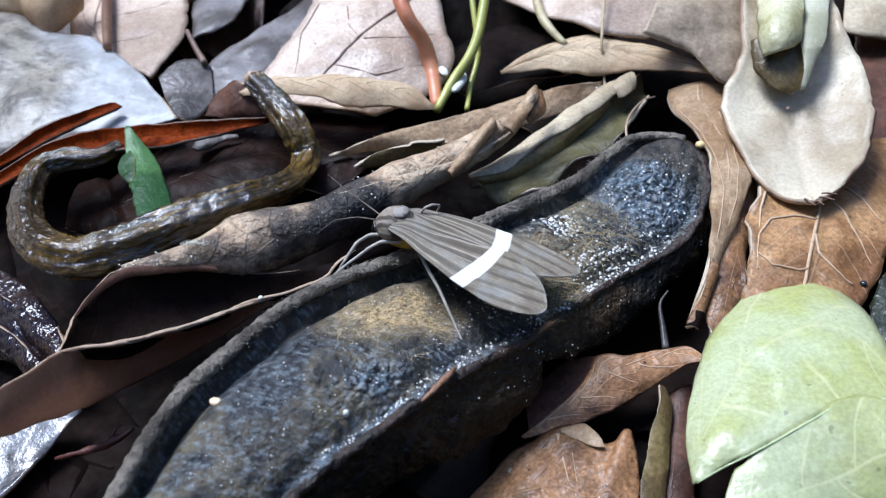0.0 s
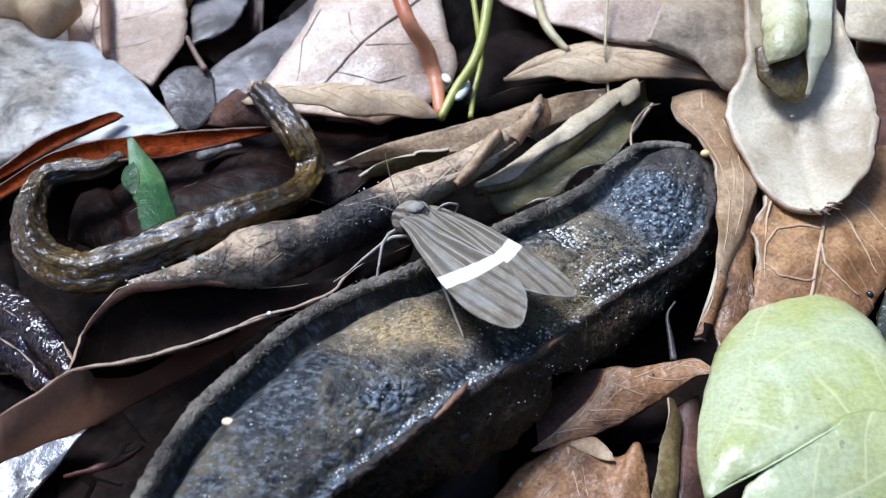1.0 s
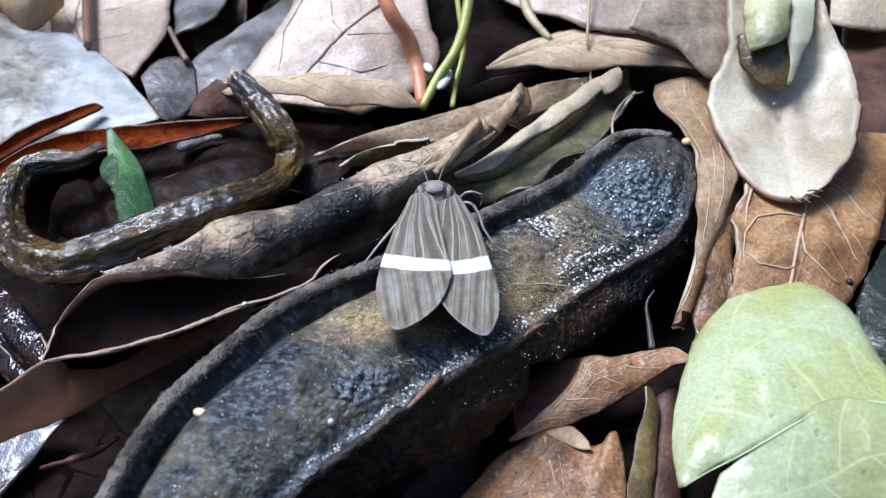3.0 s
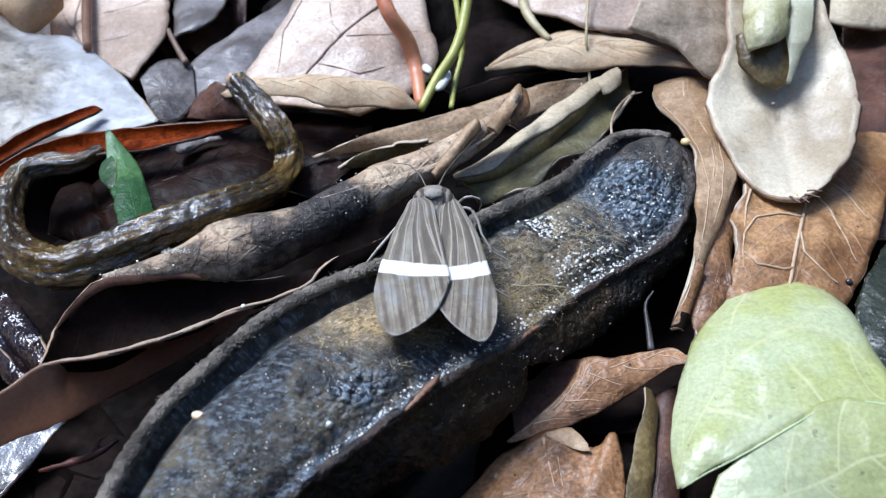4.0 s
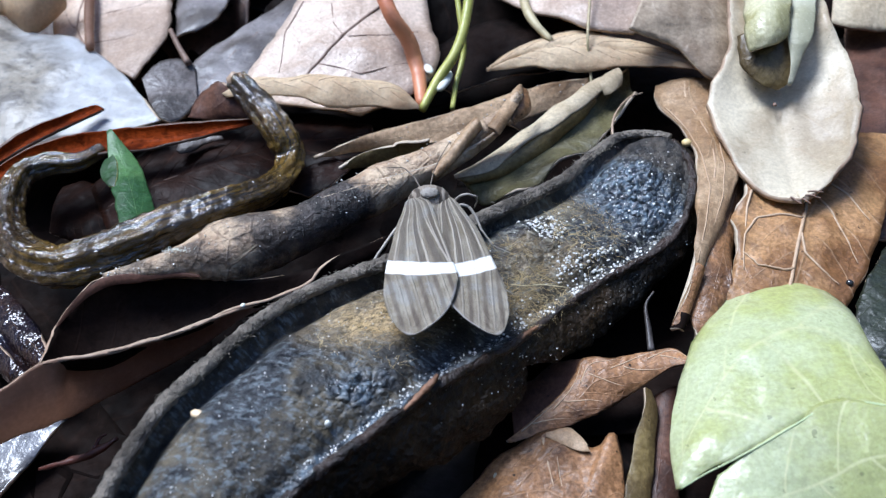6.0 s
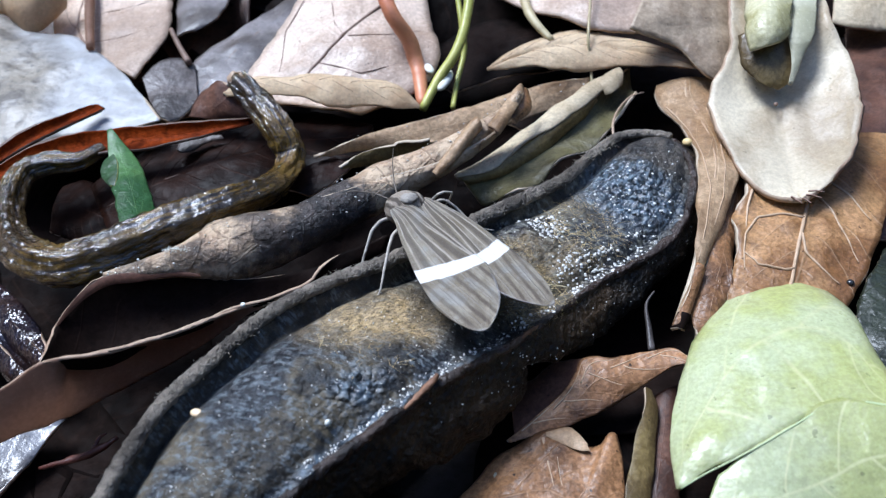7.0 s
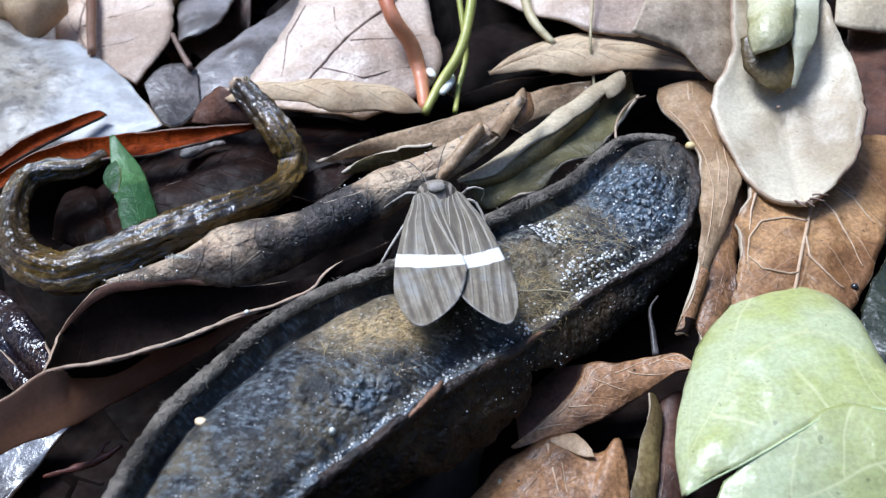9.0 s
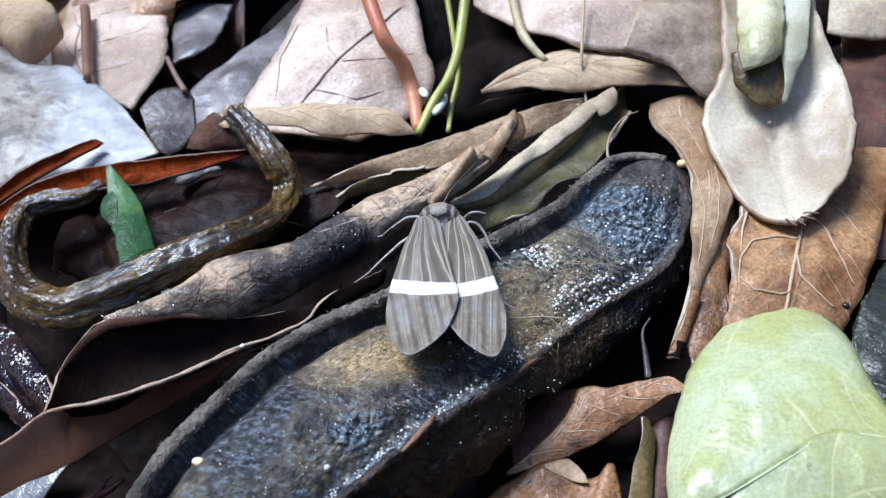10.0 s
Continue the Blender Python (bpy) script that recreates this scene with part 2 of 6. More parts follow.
MOULD = plain_material("mould_grey_blue", (0.22, 0.25, 0.25), (0.12, 0.14, 0.14), 0.6, 900, 0.0001)
FUZZ = plain_material("fuzz_brown", (0.38, 0.33, 0.26), (0.15, 0.125, 0.095), 0.7, 900, 0.0001)
SKY_BLOCKER = plain_material("sky_blocker_dark_green", (0.035, 0.05, 0.02), (0.015, 0.022, 0.01), 0.7, 8, 0.05, 0.2)
EDGE_PALE = plain_material("leaf_edge_cream", (0.52, 0.43, 0.31), (0.40, 0.31, 0.21), 0.6)
# Brown lowered to near black to hold the shade around the hooked stalk.
SHADE_BROWN = leaf_material("leaf_brown_shaded", (0.017, 0.0065, 0.004), (0.006, 0.003, 0.0022), (0.075, 0.034, 0.02), rough=0.5, spots=0.5, vein_gain=0.3, relief=0.6, spec=0.05, wet=0.015, sheen=0.2)
EDGE_GREEN = plain_material("leaf_edge_green", (0.62, 0.60, 0.24), (0.52, 0.52, 0.20), 0.5)
EDGE_DARK = plain_material("leaf_edge_dark", (0.14, 0.08, 0.05), (0.08, 0.05, 0.03), 0.5)
# Humus darkened along with DARK for the shade between the leaves.
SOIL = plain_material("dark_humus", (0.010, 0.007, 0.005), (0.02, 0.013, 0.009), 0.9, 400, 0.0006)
STEM_RED = plain_material("stem_salmon", (0.62, 0.27, 0.13), (0.48, 0.15, 0.07), 0.45, 600, 0.0001)
STEM_GREEN = plain_material("stem_yellow_green", (0.44, 0.43, 0.10), (0.34, 0.35, 0.07), 0.4, 600, 0.0001)
STEM_PALE = plain_material("stem_straw", (0.52, 0.44, 0.25), (0.40, 0.32, 0.17), 0.5, 600, 0.0001)
WHITE_BIT = plain_material("petal_white", (0.80, 0.80, 0.72), (0.7, 0.7, 0.6), 0.5, 600, 0.0001)
TWIG_RED = plain_material("twig_red_brown", (0.09, 0.025, 0.014), (0.04, 0.012, 0.008), 0.4, 600, 0.0003)
BEAD = plain_material("bead_dark", (0.03, 0.03, 0.03), (0.02, 0.02, 0.02), 0.15, 600, 0.00005)
EGG = plain_material("speck_cream", (0.75, 0.58, 0.27), (0.62, 0.44, 0.18), 0.35, 600, 0.00005)


EGG_PALE = plain_material("grain_cream", (0.84, 0.66, 0.42), (0.74, 0.52, 0.28), 0.4, 600, 0.00005)


def water_glint_material():
    n = Nodes("water_bead_glint")
    n.bsdf.inputs["Transmission Weight"].default_value = 0.3
    n.bsdf.inputs["IOR"].default_value = 1.33
    n.bsdf.inputs["Coat Weight"].default_value = 1.0
    n.bsdf.inputs["Coat Roughness"].default_value = 0.08
    # Near-white body puts the drops' bright highlights into the colour.
    return n.finish((0.96, 0.93, 0.85), 0.12, None, 0.8)


WATER_GLINT = water_glint_material()


def rolled_material():
    """Dry rolled leaf: tan and crinkled, turning blackened and mouldy along its middle stretch."""
    n = Nodes("leaf_rolled_brown")
    sep = n.put("ShaderNodeSeparateXYZ")
    n.link(n.put("ShaderNodeUVMap").outputs[0], sep.inputs[0])
    along = n.math("ADD", sep.outputs[1], n.math("MULTIPLY", n.math("SUBTRACT", n.noise(180, 5, 0.65), 0.5), 0.22))
    rot = n.math("MULTIPLY", n.ramp(along, 0.34, 0.38), n.ramp(along, 0.54, 0.57, 1.0, 0.0))
    grime = n.math("MULTIPLY", n.ramp(n.noise(300, 5, 0.65), 0.38, 0.58, 0.0, 0.9), n.ramp(along, 0.36, 0.60, 1.0, 0.1))
    rot = n.math("MAXIMUM", rot, grime)
    big, small, fleck = n.noise(160, 5, 0.62), n.noise(850, 6, 0.7), n.noise(2600, 3, 0.6)
    dry = n.mix(n.ramp(big, 0.4, 0.6), (0.64, 0.48, 0.31), (0.37, 0.24, 0.14))
    dry = n.mix(n.ramp(small, 0.47, 0.63, 0.0, 0.6), dry, (0.14, 0.085, 0.05))
    dry = n.mix(n.ramp(fleck, 0.58, 0.68, 0.0, 0.5), dry, (0.62, 0.5, 0.37))
    black = n.mix(n.ramp(small, 0.4, 0.62), (0.07, 0.056, 0.048), (0.012, 0.010, 0.009))
    black = n.mix(n.ramp(fleck, 0.6, 0.68, 0.0, 0.5), black, (0.26, 0.23, 0.2))
    vor = n.put("ShaderNodeTexVoronoi")
    vor.feature = "DISTANCE_TO_EDGE"
    vor.inputs["Scale"].default_value = 330
    n.link(n.coords("Object"), vor.inputs["Vector"])
    crack = n.ramp(vor.outputs["Distance"], 0.0, 0.035, 1.0, 0.0)
    dry = n.mix(n.math("MULTIPLY", crack, 0.4), dry, (0.16, 0.09, 0.05))
    b = n.bump(big, 0.0018, 0.7)
    b = n.bump(small, 0.0005, 0.9, b)
    b = n.bump(fleck, 0.0001, 0.8, b)
    b = n.bump(crack, 0.0002, 0.4, b)
    return n.finish(n.mix(rot, dry, black), n.ramp(small, 0.3, 0.7, 0.35, 0.6), b, 0.4)


def hook_material():
    """Wet olive-brown bark, grooved along the stalk and sparkling with water."""
    n = Nodes("stalk_olive_brown_wet")
    uv = n.put("ShaderNodeUVMap").outputs[0]
    groove = n.noise(1.0, 5, 0.65, uv, (30, 7, 1))
    sm = n.noise(1500, 4, 0.65)
    big = n.noise(170, 4)
    col = n.mix(n.ramp(big, 0.36, 0.62), (0.26, 0.15, 0.013), (0.075, 0.043, 0.007))
    col = n.mix(n.ramp(groove, 0.38, 0.54, 0.85, 0.0), col, (0.010, 0.007, 0.005))
    col = n.mix(n.ramp(sm, 0.54, 0.70, 0, 0.65), col, (0.012, 0.009, 0.006))
    b = n.bump(groove, 0.0014, 1.0)
    b = n.bump(n.noise(1.0, 4, 0.65, uv, (50, 45, 1)), 0.0006, 0.9, b)
    b = n.bump(sm, 0.0008, 1.0, b)
    n.bsdf.inputs["Coat Weight"].default_value = 1.0
    n.bsdf.inputs["Coat IOR"].default_value = 1.75
    n.bsdf.inputs["Coat Roughness"].default_value = 0.07
    mat = n.finish(col, 0.55, b, 0.1)
    film = n.bump(n.noise(1.0, 4, 0.6, uv, (26, 30, 1)), 0.0005, 0.45)
    film = n.bump(n.noise(2300, 3, 0.6), 0.0003, 0.55, film)
    n.link(film, n.bsdf.inputs["Coat Normal"])
    return mat


def pod_material():
    """Wet blackish skin, worn to ochre fibres in a few patches, grainy elsewhere with sky sheen put in as blue. Across
    and along are the face's own axes.
    """
    n = Nodes("pod_black_wet")
    uv = n.put("ShaderNodeUVMap").outputs[0]
    sep = n.put("ShaderNodeSeparateXYZ")
    n.link(uv, sep.inputs[0])
    warp = n.math("MULTIPLY", n.math("SUBTRACT", n.noise(170, 4, 0.6), 0.5), 0.5)

    def patch(v, u, rv, ru):
        dv = n.math("DIVIDE", n.math("SUBTRACT", sep.outputs[0], v), rv)
        du = n.math("DIVIDE", n.math("SUBTRACT", sep.outputs[1], u), ru)
        d = n.math("SQRT", n.math("ADD", n.math("MULTIPLY", dv, dv), n.math("MULTIPLY", du, du)))
        return n.ramp(n.math("ADD", d, n.math("MULTIPLY", warp, 3.0)), 0.25, 1.15, 1.0, 0.0)

    worn = n.math("MAXIMUM", n.math("MAXIMUM", patch(0.42, 0.385, 0.36, 0.10), n.math("MULTIPLY", patch(0.62, 0.62, 0.38, 0.065), 0.45)), n.math("MULTIPLY", patch(0.82, 0.53, 0.2, 0.06), 0.6))
    knobbly_sheen = n.math("MAXIMUM", n.math("MAXIMUM", patch(0.52, 0.825, 0.55, 0.075), patch(0.74, 0.255, 0.2, 0.05)), patch(0.97, 0.2, 0.10, 0.2))
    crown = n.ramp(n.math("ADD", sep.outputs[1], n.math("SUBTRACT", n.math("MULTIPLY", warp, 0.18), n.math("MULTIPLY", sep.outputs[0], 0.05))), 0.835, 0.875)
    knobbly_sheen = n.math("MULTIPLY", knobbly_sheen, n.ramp(crown, 0.0, 1.0, 1.0, 0.25))
    fibre = n.noise(1.0, 6, 0.75, uv, (60, 110, 1))
    weave = n.noise(1.0, 5, 0.7, uv, (18, 130, 1))
    fine = n.noise(1500, 3, 0.6)
    grit = n.noise(4200, 2, 0.5)
    mid = n.noise(300, 4, 0.6)
    cells = n.put("ShaderNodeTexVoronoi")
    cells.inputs["Scale"].default_value = 1700
    n.link(n.coords("Object"), cells.inputs["Vector"])
    knob = n.math("SUBTRACT", 1.0, cells.outputs["Distance"])
    blotch = n.noise(150, 4, 0.65)
    ochre = n.mix(n.ramp(fibre, 0.38, 0.66), (0.56, 0.40, 0.19), (0.075, 0.05, 0.022))
    black = n.mix(n.ramp(fine, 0.35, 0.7), (0.006, 0.006, 0.008), (0.028, 0.03, 0.034))
    black = n.mix(n.ramp(blotch, 0.44, 0.62, 0.0, 0.65), black, (0.19, 0.15, 0.085))
    # Weave turns blue-grey towards the near end, the sky's sheen as colour.
    black = n.mix(n.ramp(weave, 0.48, 0.62, 0.0, 0.62), black, n.mix(n.ramp(sep.outputs[1], 0.32, 0.46), (0.20, 0.23, 0.245), (0.27, 0.265, 0.21)))
    black = n.mix(n.math("MULTIPLY", crown, 0.8), black, n.mix(n.ramp(fine, 0.35, 0.65), (0.085, 0.068, 0.052), (0.022, 0.018, 0.015)))
    black = n.mix(n.ramp(mid, 0.50, 0.60, 0.0, 0.85), black, (0.006, 0.006, 0.007))
    # Bluish tint on the grain is the sky's reflection put into the colour.
    black = n.mix(n.math("MULTIPLY", knobbly_sheen, 0.85), black, n.mix(n.ramp(fine, 0.4, 0.65), (0.018, 0.025, 0.034), (0.13, 0.175, 0.215)))
    col = n.mix(n.math("MULTIPLY", worn, n.ramp(mid, 0.36, 0.55, 1.0, 0.35)), black, ochre)
    b = n.bump(mid, 0.0007, 0.6)
    b = n.bump(n.math("ADD", weave, n.math("MULTIPLY", fibre, 0.5)), 0.0003, 0.6, b)
    b = n.bump(n.math("MULTIPLY", knob, knobbly_sheen), 0.0005, 0.9, b)
    b = n.bump(fine, 0.0002, 1.0, b)
    b = n.bump(grit, 0.0001, 1.0, b)
    n.link(n.math("ADD", 0.16, n.math("MULTIPLY", knobbly_sheen, 0.84)), n.bsdf.inputs["Coat Weight"])
    n.bsdf.inputs["Coat IOR"].default_value = 1.75
    n.link(n.math("SUBTRACT", n.math("ADD", 0.28, n.math("MULTIPLY", worn, 0.1)), n.math("MULTIPLY", knobbly_sheen, 0.08)), n.bsdf.inputs["Coat Roughness"])
    return n.finish(col, n.ramp(blotch, 0.4, 0.6, 0.3, 0.6), b, 0.3)


ROLLED = rolled_material()
HOOK = hook_material()
POD = pod_material()
RIM = plain_material("pod_rim_brown", (0.30, 0.255, 0.20), (0.075, 0.062, 0.048), 0.5, 2300, 0.0013, 0.45)
LOW_RIM = plain_material("pod_rim_dark", (0.040, 0.024, 0.016), (0.012, 0.009, 0.007), 0.35, 1300, 0.0005, 0.4)
POD_SIDE = plain_material("pod_side_dark", (0.048, 0.029, 0.013), (0.008, 0.007, 0.0045), 0.42, 900, 0.0010, 0.3)
TORN = plain_material("pod_torn_orange", (0.26, 0.13, 0.065), (0.12, 0.055, 0.025), 0.6, 900, 0.0003)


# ---- shape builders (control points in millimetres) ----
def spline(points, t):
    """A point on the Catmull-Rom curve through the points, t from 0 to 1."""
    n = len(points) - 1
    f = min(max(t, 0.0), 1.0) * n
    i = min(int(f), n - 1)
    f -= i
    p1, p2 = points[i], points[i + 1]
    p0 = points[i - 1] if i > 0 else p1 * 2 - p2
    p3 = points[i + 2] if i + 2 <= n else p2 * 2 - p1
    return 0.5 * (2 * p1 + (p2 - p0) * f + (2 * p0 - 5 * p1 + 4 * p2 - p3) * f * f + (3 * p1 - p0 - 3 * p2 + p3) * f ** 3)


def even(points, count):
    """Points at even steps along the smooth curve through the given points."""
    pts = [Vector(p) for p in points]
    fine = [spline(pts, k / 200) for k in range(201)]
    run = [0.0]
    for a, b in zip(fine, fine[1:]):
        run.append(run[-1] + (b - a).length)
    out, j = [], 0
    for k in range(count):
        want = run[-1] * k / (count - 1)
        while j < 199 and run[j + 1] < want:
            j += 1
        span = run[j + 1] - run[j] or 1
        out.append(fine[j].lerp(fine[j + 1], min(1, (want - run[j]) / span)))
    return out


def mesh_from(name, verts, faces, mats, uvs=None, smooth=True):
    me = bpy.data.meshes.new(name)
    me.from_pydata([tuple(v) for v in verts], [], faces)
    for m in mats:
        me.materials.append(m)
    if uvs:
        layer = me.uv_layers.new(name="UVMap")
        for poly in me.polygons:
            for li in poly.loop_indices:
                layer.data[li].uv = uvs[me.loops[li].vertex_index]
    if smooth:
        me.polygons.foreach_set("use_smooth", [True] * len(me.polygons))
    me.update()
    return me


def thing(name, at, label, category, group="", kind=""):
    """An empty at its base, to carry a thing's parts."""
    ob = new(name)
    ob.location = Vector(at) * MM
    ob.empty_display_size = 0.002
    return tagged(ob, label, category, group, kind)


def origin(ob):
    m = Vector(ob.location)
    while ob.parent:
        ob = ob.parent
        m += ob.location
    return m


def part(name, me, parent, label="", mods=()):
    """Link one mesh (built in world millimetres turned to metres) under a thing or part."""
    ob = new(name, me)
    if parent:
        at = origin(parent)
        me.transform(Matrix.Translation(-at))
        ob.parent = parent
    return tagged(ob, label)


def sheet(a, b, bow, nu, nv, rough, seed, crease=0.0, ruffle=0.0, top=0.0):
    """Grid between two edge curves, bowed towards +normal, crumpled by noise; returns points [u][v]."""
    ea, eb = even(a, nu), even(b, nu)
    rows = []
    for i in range(nu):
        p, q = ea[i], eb[i]
        w = (q - p).length
        i0, i1 = max(i - 1, 0), min(i + 1, nu - 1)
        along = (ea[i1] + eb[i1]) - (ea[i0] + eb[i0])
        nrm = (q - p).cross(along)
        if nrm.length > 1e-6:
            nrm.normalize()
        if nrm.z < 0 and abs(top) < 0.5:
            nrm = -nrm
        row = []
        for j in range(nv):
            v = j / (nv - 1)
            c = p.lerp(q, v)
            lift = bow * w * 4 * v * (1 - v)
            lift -= crease * math.exp(-((v - 0.5) / 0.07) ** 2)
            k = Vector((c.x * 0.16, c.y * 0.16, seed * 7.3))
            k2 = Vector((c.x * 0.55, c.y * 0.55, seed * 3.1))
            damp = min(1.0, w / 4.0)
            lift += damp * rough * (1 - 0.9 * abs(2 * v - 1) ** 6) * (0.8 * noise.noise(k) + 0.35 * noise.noise(k2))
            e = abs(2 * v - 1) ** 3
            lift += damp * ruffle * e * noise.noise(c * 0.3 + Vector((seed, 0, 0)))
            side = (q - p).normalized() if w > 1e-6 else Vector((0, 0, 0))
            nick = damp * e * (0.22 * noise.noise(c * 0.7 + Vector((0, seed, 0))) + 0.1 * noise.noise(c * 2.2))
            row.append(c + nrm * lift + side * nick)
        rows.append(row)
    return rows


def solid(rows, thick, mats, name):
    """Close a grid of points into a thin solid: upper skin, lower skin and a rim of its own material."""
    nu, nv = len(rows), len(rows[0])
    nrm = [[None] * nv for _ in range(nu)]
    for i in range(nu):
        for j in range(nv):
            du = rows[min(i + 1, nu - 1)][j] - rows[max(i - 1, 0)][j]
            dv = rows[i][min(j + 1, nv - 1)] - rows[i][max(j - 1, 0)]
            n = dv.cross(du)
            nrm[i][j] = n.normalized() if n.length > 1e-9 else Vector((0, 0, 1))
    flip = 1 if sum(n.z for r in nrm for n in r) >= 0 else -1
    verts, uvs = [], []
    for s in (0.5, -0.5):
        for i in range(nu):
            for j in range(nv):
                verts.append((rows[i][j] + nrm[i][j] * (flip * s * thick)) * MM)
                uvs.append((j / (nv - 1), i / (nu - 1)))
    off = nu * nv
    at = lambda i, j: i * nv + j
    faces, rim = [], []
    for i in range(nu - 1):
        for j in range(nv - 1):
            f = (at(i, j), at(i, j + 1), at(i + 1, j + 1), at(i + 1, j))
            g = tuple(off + k for k in reversed(f))
            faces += [f, g] if flip > 0 else [tuple(reversed(f)), tuple(reversed(g))]
    ring = [at(0, j) for j in range(nv)] + [at(i, nv - 1) for i in range(1, nu)] + [at(nu - 1, j) for j in range(nv - 2, -1, -1)] + [at(i, 0) for i in range(nu - 2, 0, -1)]
    for a, b in zip(ring, ring[1:] + ring[:1]):
        rim.append((b, a, a + off, b + off) if flip > 0 else (a, b, b + off, a + off))
    me = mesh_from(name, verts, faces + rim, mats, uvs)
    for k in range(len(faces), len(faces) + len(rim)):
        me.polygons[k].material_index = len(mats) - 1
    return me


def tube(name, points, radii, mat, sides=10, count=0, ridges=0, depth=0.0, twist=0.0, lumps=0.0, seed=0, cap=True, furrows=0.0):
    """A tapered round stalk along a smooth curve, with lengthwise ridges and lumps."""
    count = count or len(points) * 5
    line = even(points, count)
    verts, faces, uvs = [], [], []
    up = Vector((0, 0, 1))
    for i, p in enumerate(line):
        d = (line[min(i + 1, count - 1)] - line[max(i - 1, 0)]).normalized()
        x = d.cross(up)
        if x.length < 1e-3:
            x = d.cross(Vector((0, 1, 0)))
        x.normalize()
        y = x.cross(d)
        f = i / (count - 1) * (len(radii) - 1)
        k = min(int(f), len(radii) - 2)
        r = radii[k] + (radii[k + 1] - radii[k]) * (f - k)
        for s in range(sides):
            a = 2 * math.pi * s / sides
            rr = r * (1 + depth * math.cos(ridges * a + twist * i / count) + lumps * noise.noise(Vector((i * 0.31, math.cos(a) * 1.3, math.sin(a) * 1.3 + seed))))
            if furrows:
                cut = noise.noise(Vector((math.cos(a) * 2.6, math.sin(a) * 2.6, i / count * 5.0 + seed)))
                rr *= 1 - furrows * max(0.0, 0.35 - abs(cut) * 2.2) + 0.5 * furrows * noise.noise(Vector((math.cos(a) * 4, math.sin(a) * 4, i / count * 60.0)))
            verts.append((p + (x * math.cos(a) + y * math.sin(a)) * rr) * MM)
            uvs.append((s / sides, i / (count - 1)))
    for i in range(count - 1):
        for s in range(sides):
            t = (s + 1) % sides
            faces.append((i * sides + s, i * sides + t, (i + 1) * sides + t, (i + 1) * sides + s))
    if cap:
        faces.append(tuple(reversed(range(sides))))
        faces.append(tuple((count - 1) * sides + s for s in range(sides)))
    return mesh_from(name, verts, faces, [mat], uvs)


def on_sheet(rows, u, v):
    """A point of a grid at the shares u along and v across."""
    nu, nv = len(rows) - 1, len(rows[0]) - 1
    fu, fv = min(max(u, 0.0), 0.999) * nu, min(max(v, 0.0), 0.999) * nv
    i, j = int(fu), int(fv)
    a = rows[i][j].lerp(rows[i][j + 1], fv - j)
    b = rows[i + 1][j].lerp(rows[i + 1][j + 1], fv - j)
    return a.lerp(b, fu - i)


LEAVES = []


def drape(line, rows, lift):
    """The line's points, thickened to short steps, laid on the sheet beneath them."""
    cloud = [p for r in rows for p in r]
    out = []
    for p, q in zip(line, line[1:]):
        p, q = Vector(p), Vector(q)
        for k in range(4):
            m = p.lerp(q, k / 4)
            near = sorted(cloud, key=lambda c: (c.x - m.x) ** 2 + (c.y - m.y) ** 2)[:4]
            out.append((m.x, m.y, sum(c.z for c in near) / 4 + lift))
    near = min(cloud, key=lambda c: (c.x - line[-1][0]) ** 2 + (c.y - line[-1][1]) ** 2)
    out.append((line[-1][0], line[-1][1], near.z + lift))
    return out


def leaf(label, a, b, mat, bow=0.08, rough=0.6, edge=EDGE, thick=0.28, rib=0.06, rib_mat=None, crease=0.0, ruffle=0.5, nu=44, nv=22, name="fallen_leaf", group="leaf litter", extra=(), rib_at=0.5, side=0, side_mat=None, side_r=0.09, slope=0.22, spine=None, spine_mat=None, branches=()):
    """One leaf: blade between its two margins, a raised midrib, and further folds of the same blade."""
    seed = len(LEAVES) + 1
    rows = sheet(a, b, bow, nu, nv, rough, seed, crease, ruffle)
    mid = rows[nu // 2][nv // 2]
    top = thing(name, (mid.x, mid.y, min(p.z for r in rows for p in r)), label, "leaf", group)
    LEAVES.append(top)
    blade = part("blade", solid(rows, thick, [mat, edge], "blade"), top)
    if rib:
        j = max(1, min(nv - 2, round(rib_at * (nv - 1))))
        line = [rows[i][j] + Vector((0, 0, 0.35 * rib)) for i in range(1, nu - 1, 3)]
        part("midrib", tube("midrib", line, [rib, rib * 0.8, rib * 0.3], rib_mat or mat, 8, 40), top)
    if spine:
        if spine_mat:
            spine = drape(spine, rows, 0.5 * thick)
        part("midrib", tube("midrib", spine, [0.05, 0.07, 0.09, 0.10] if spine_mat is None else [0.13, 0.16, 0.16, 0.14], spine_mat or VEIN_GREEN, 10, 50), top)
    for line in branches:
        line = drape(line, rows, 0.5 * thick + 0.3 * side_r)
        part("side_vein", tube("side_vein", line, [side_r, side_r * 0.8, side_r * 0.4], side_mat or mat, 6, 24), blade)
    if side:
        jm = round(rib_at * (nv - 1))
        for k in range(side):
            i0 = (k + 0.6) / side * 0.86
            for way, j1 in ((-1, 1), (1, nv - 2)):
                pts = []
                for s in range(7):
                    f = s / 6
                    pts.append(on_sheet(rows, i0 + 0.03 * way + slope * f ** 1.25, (jm + (j1 - jm) * f) / (nv - 1)) + Vector((0, 0, 0.5 * thick)))
                if (pts[-1] - pts[0]).length > 1.5:
                    part("side_vein", tube("side_vein", pts, [side_r, side_r * 0.7, side_r * 0.3], side_mat or rib_mat or mat, 6, 16), blade)
    for k, (ea, eb, ebow, emat) in enumerate(extra):
        part("folded_blade", solid(sheet(ea, eb, ebow, nu, nv, rough * 0.6, seed + 0.5 + k, 0, ruffle), thick, [emat, edge], "folded_blade"), top)
    return top


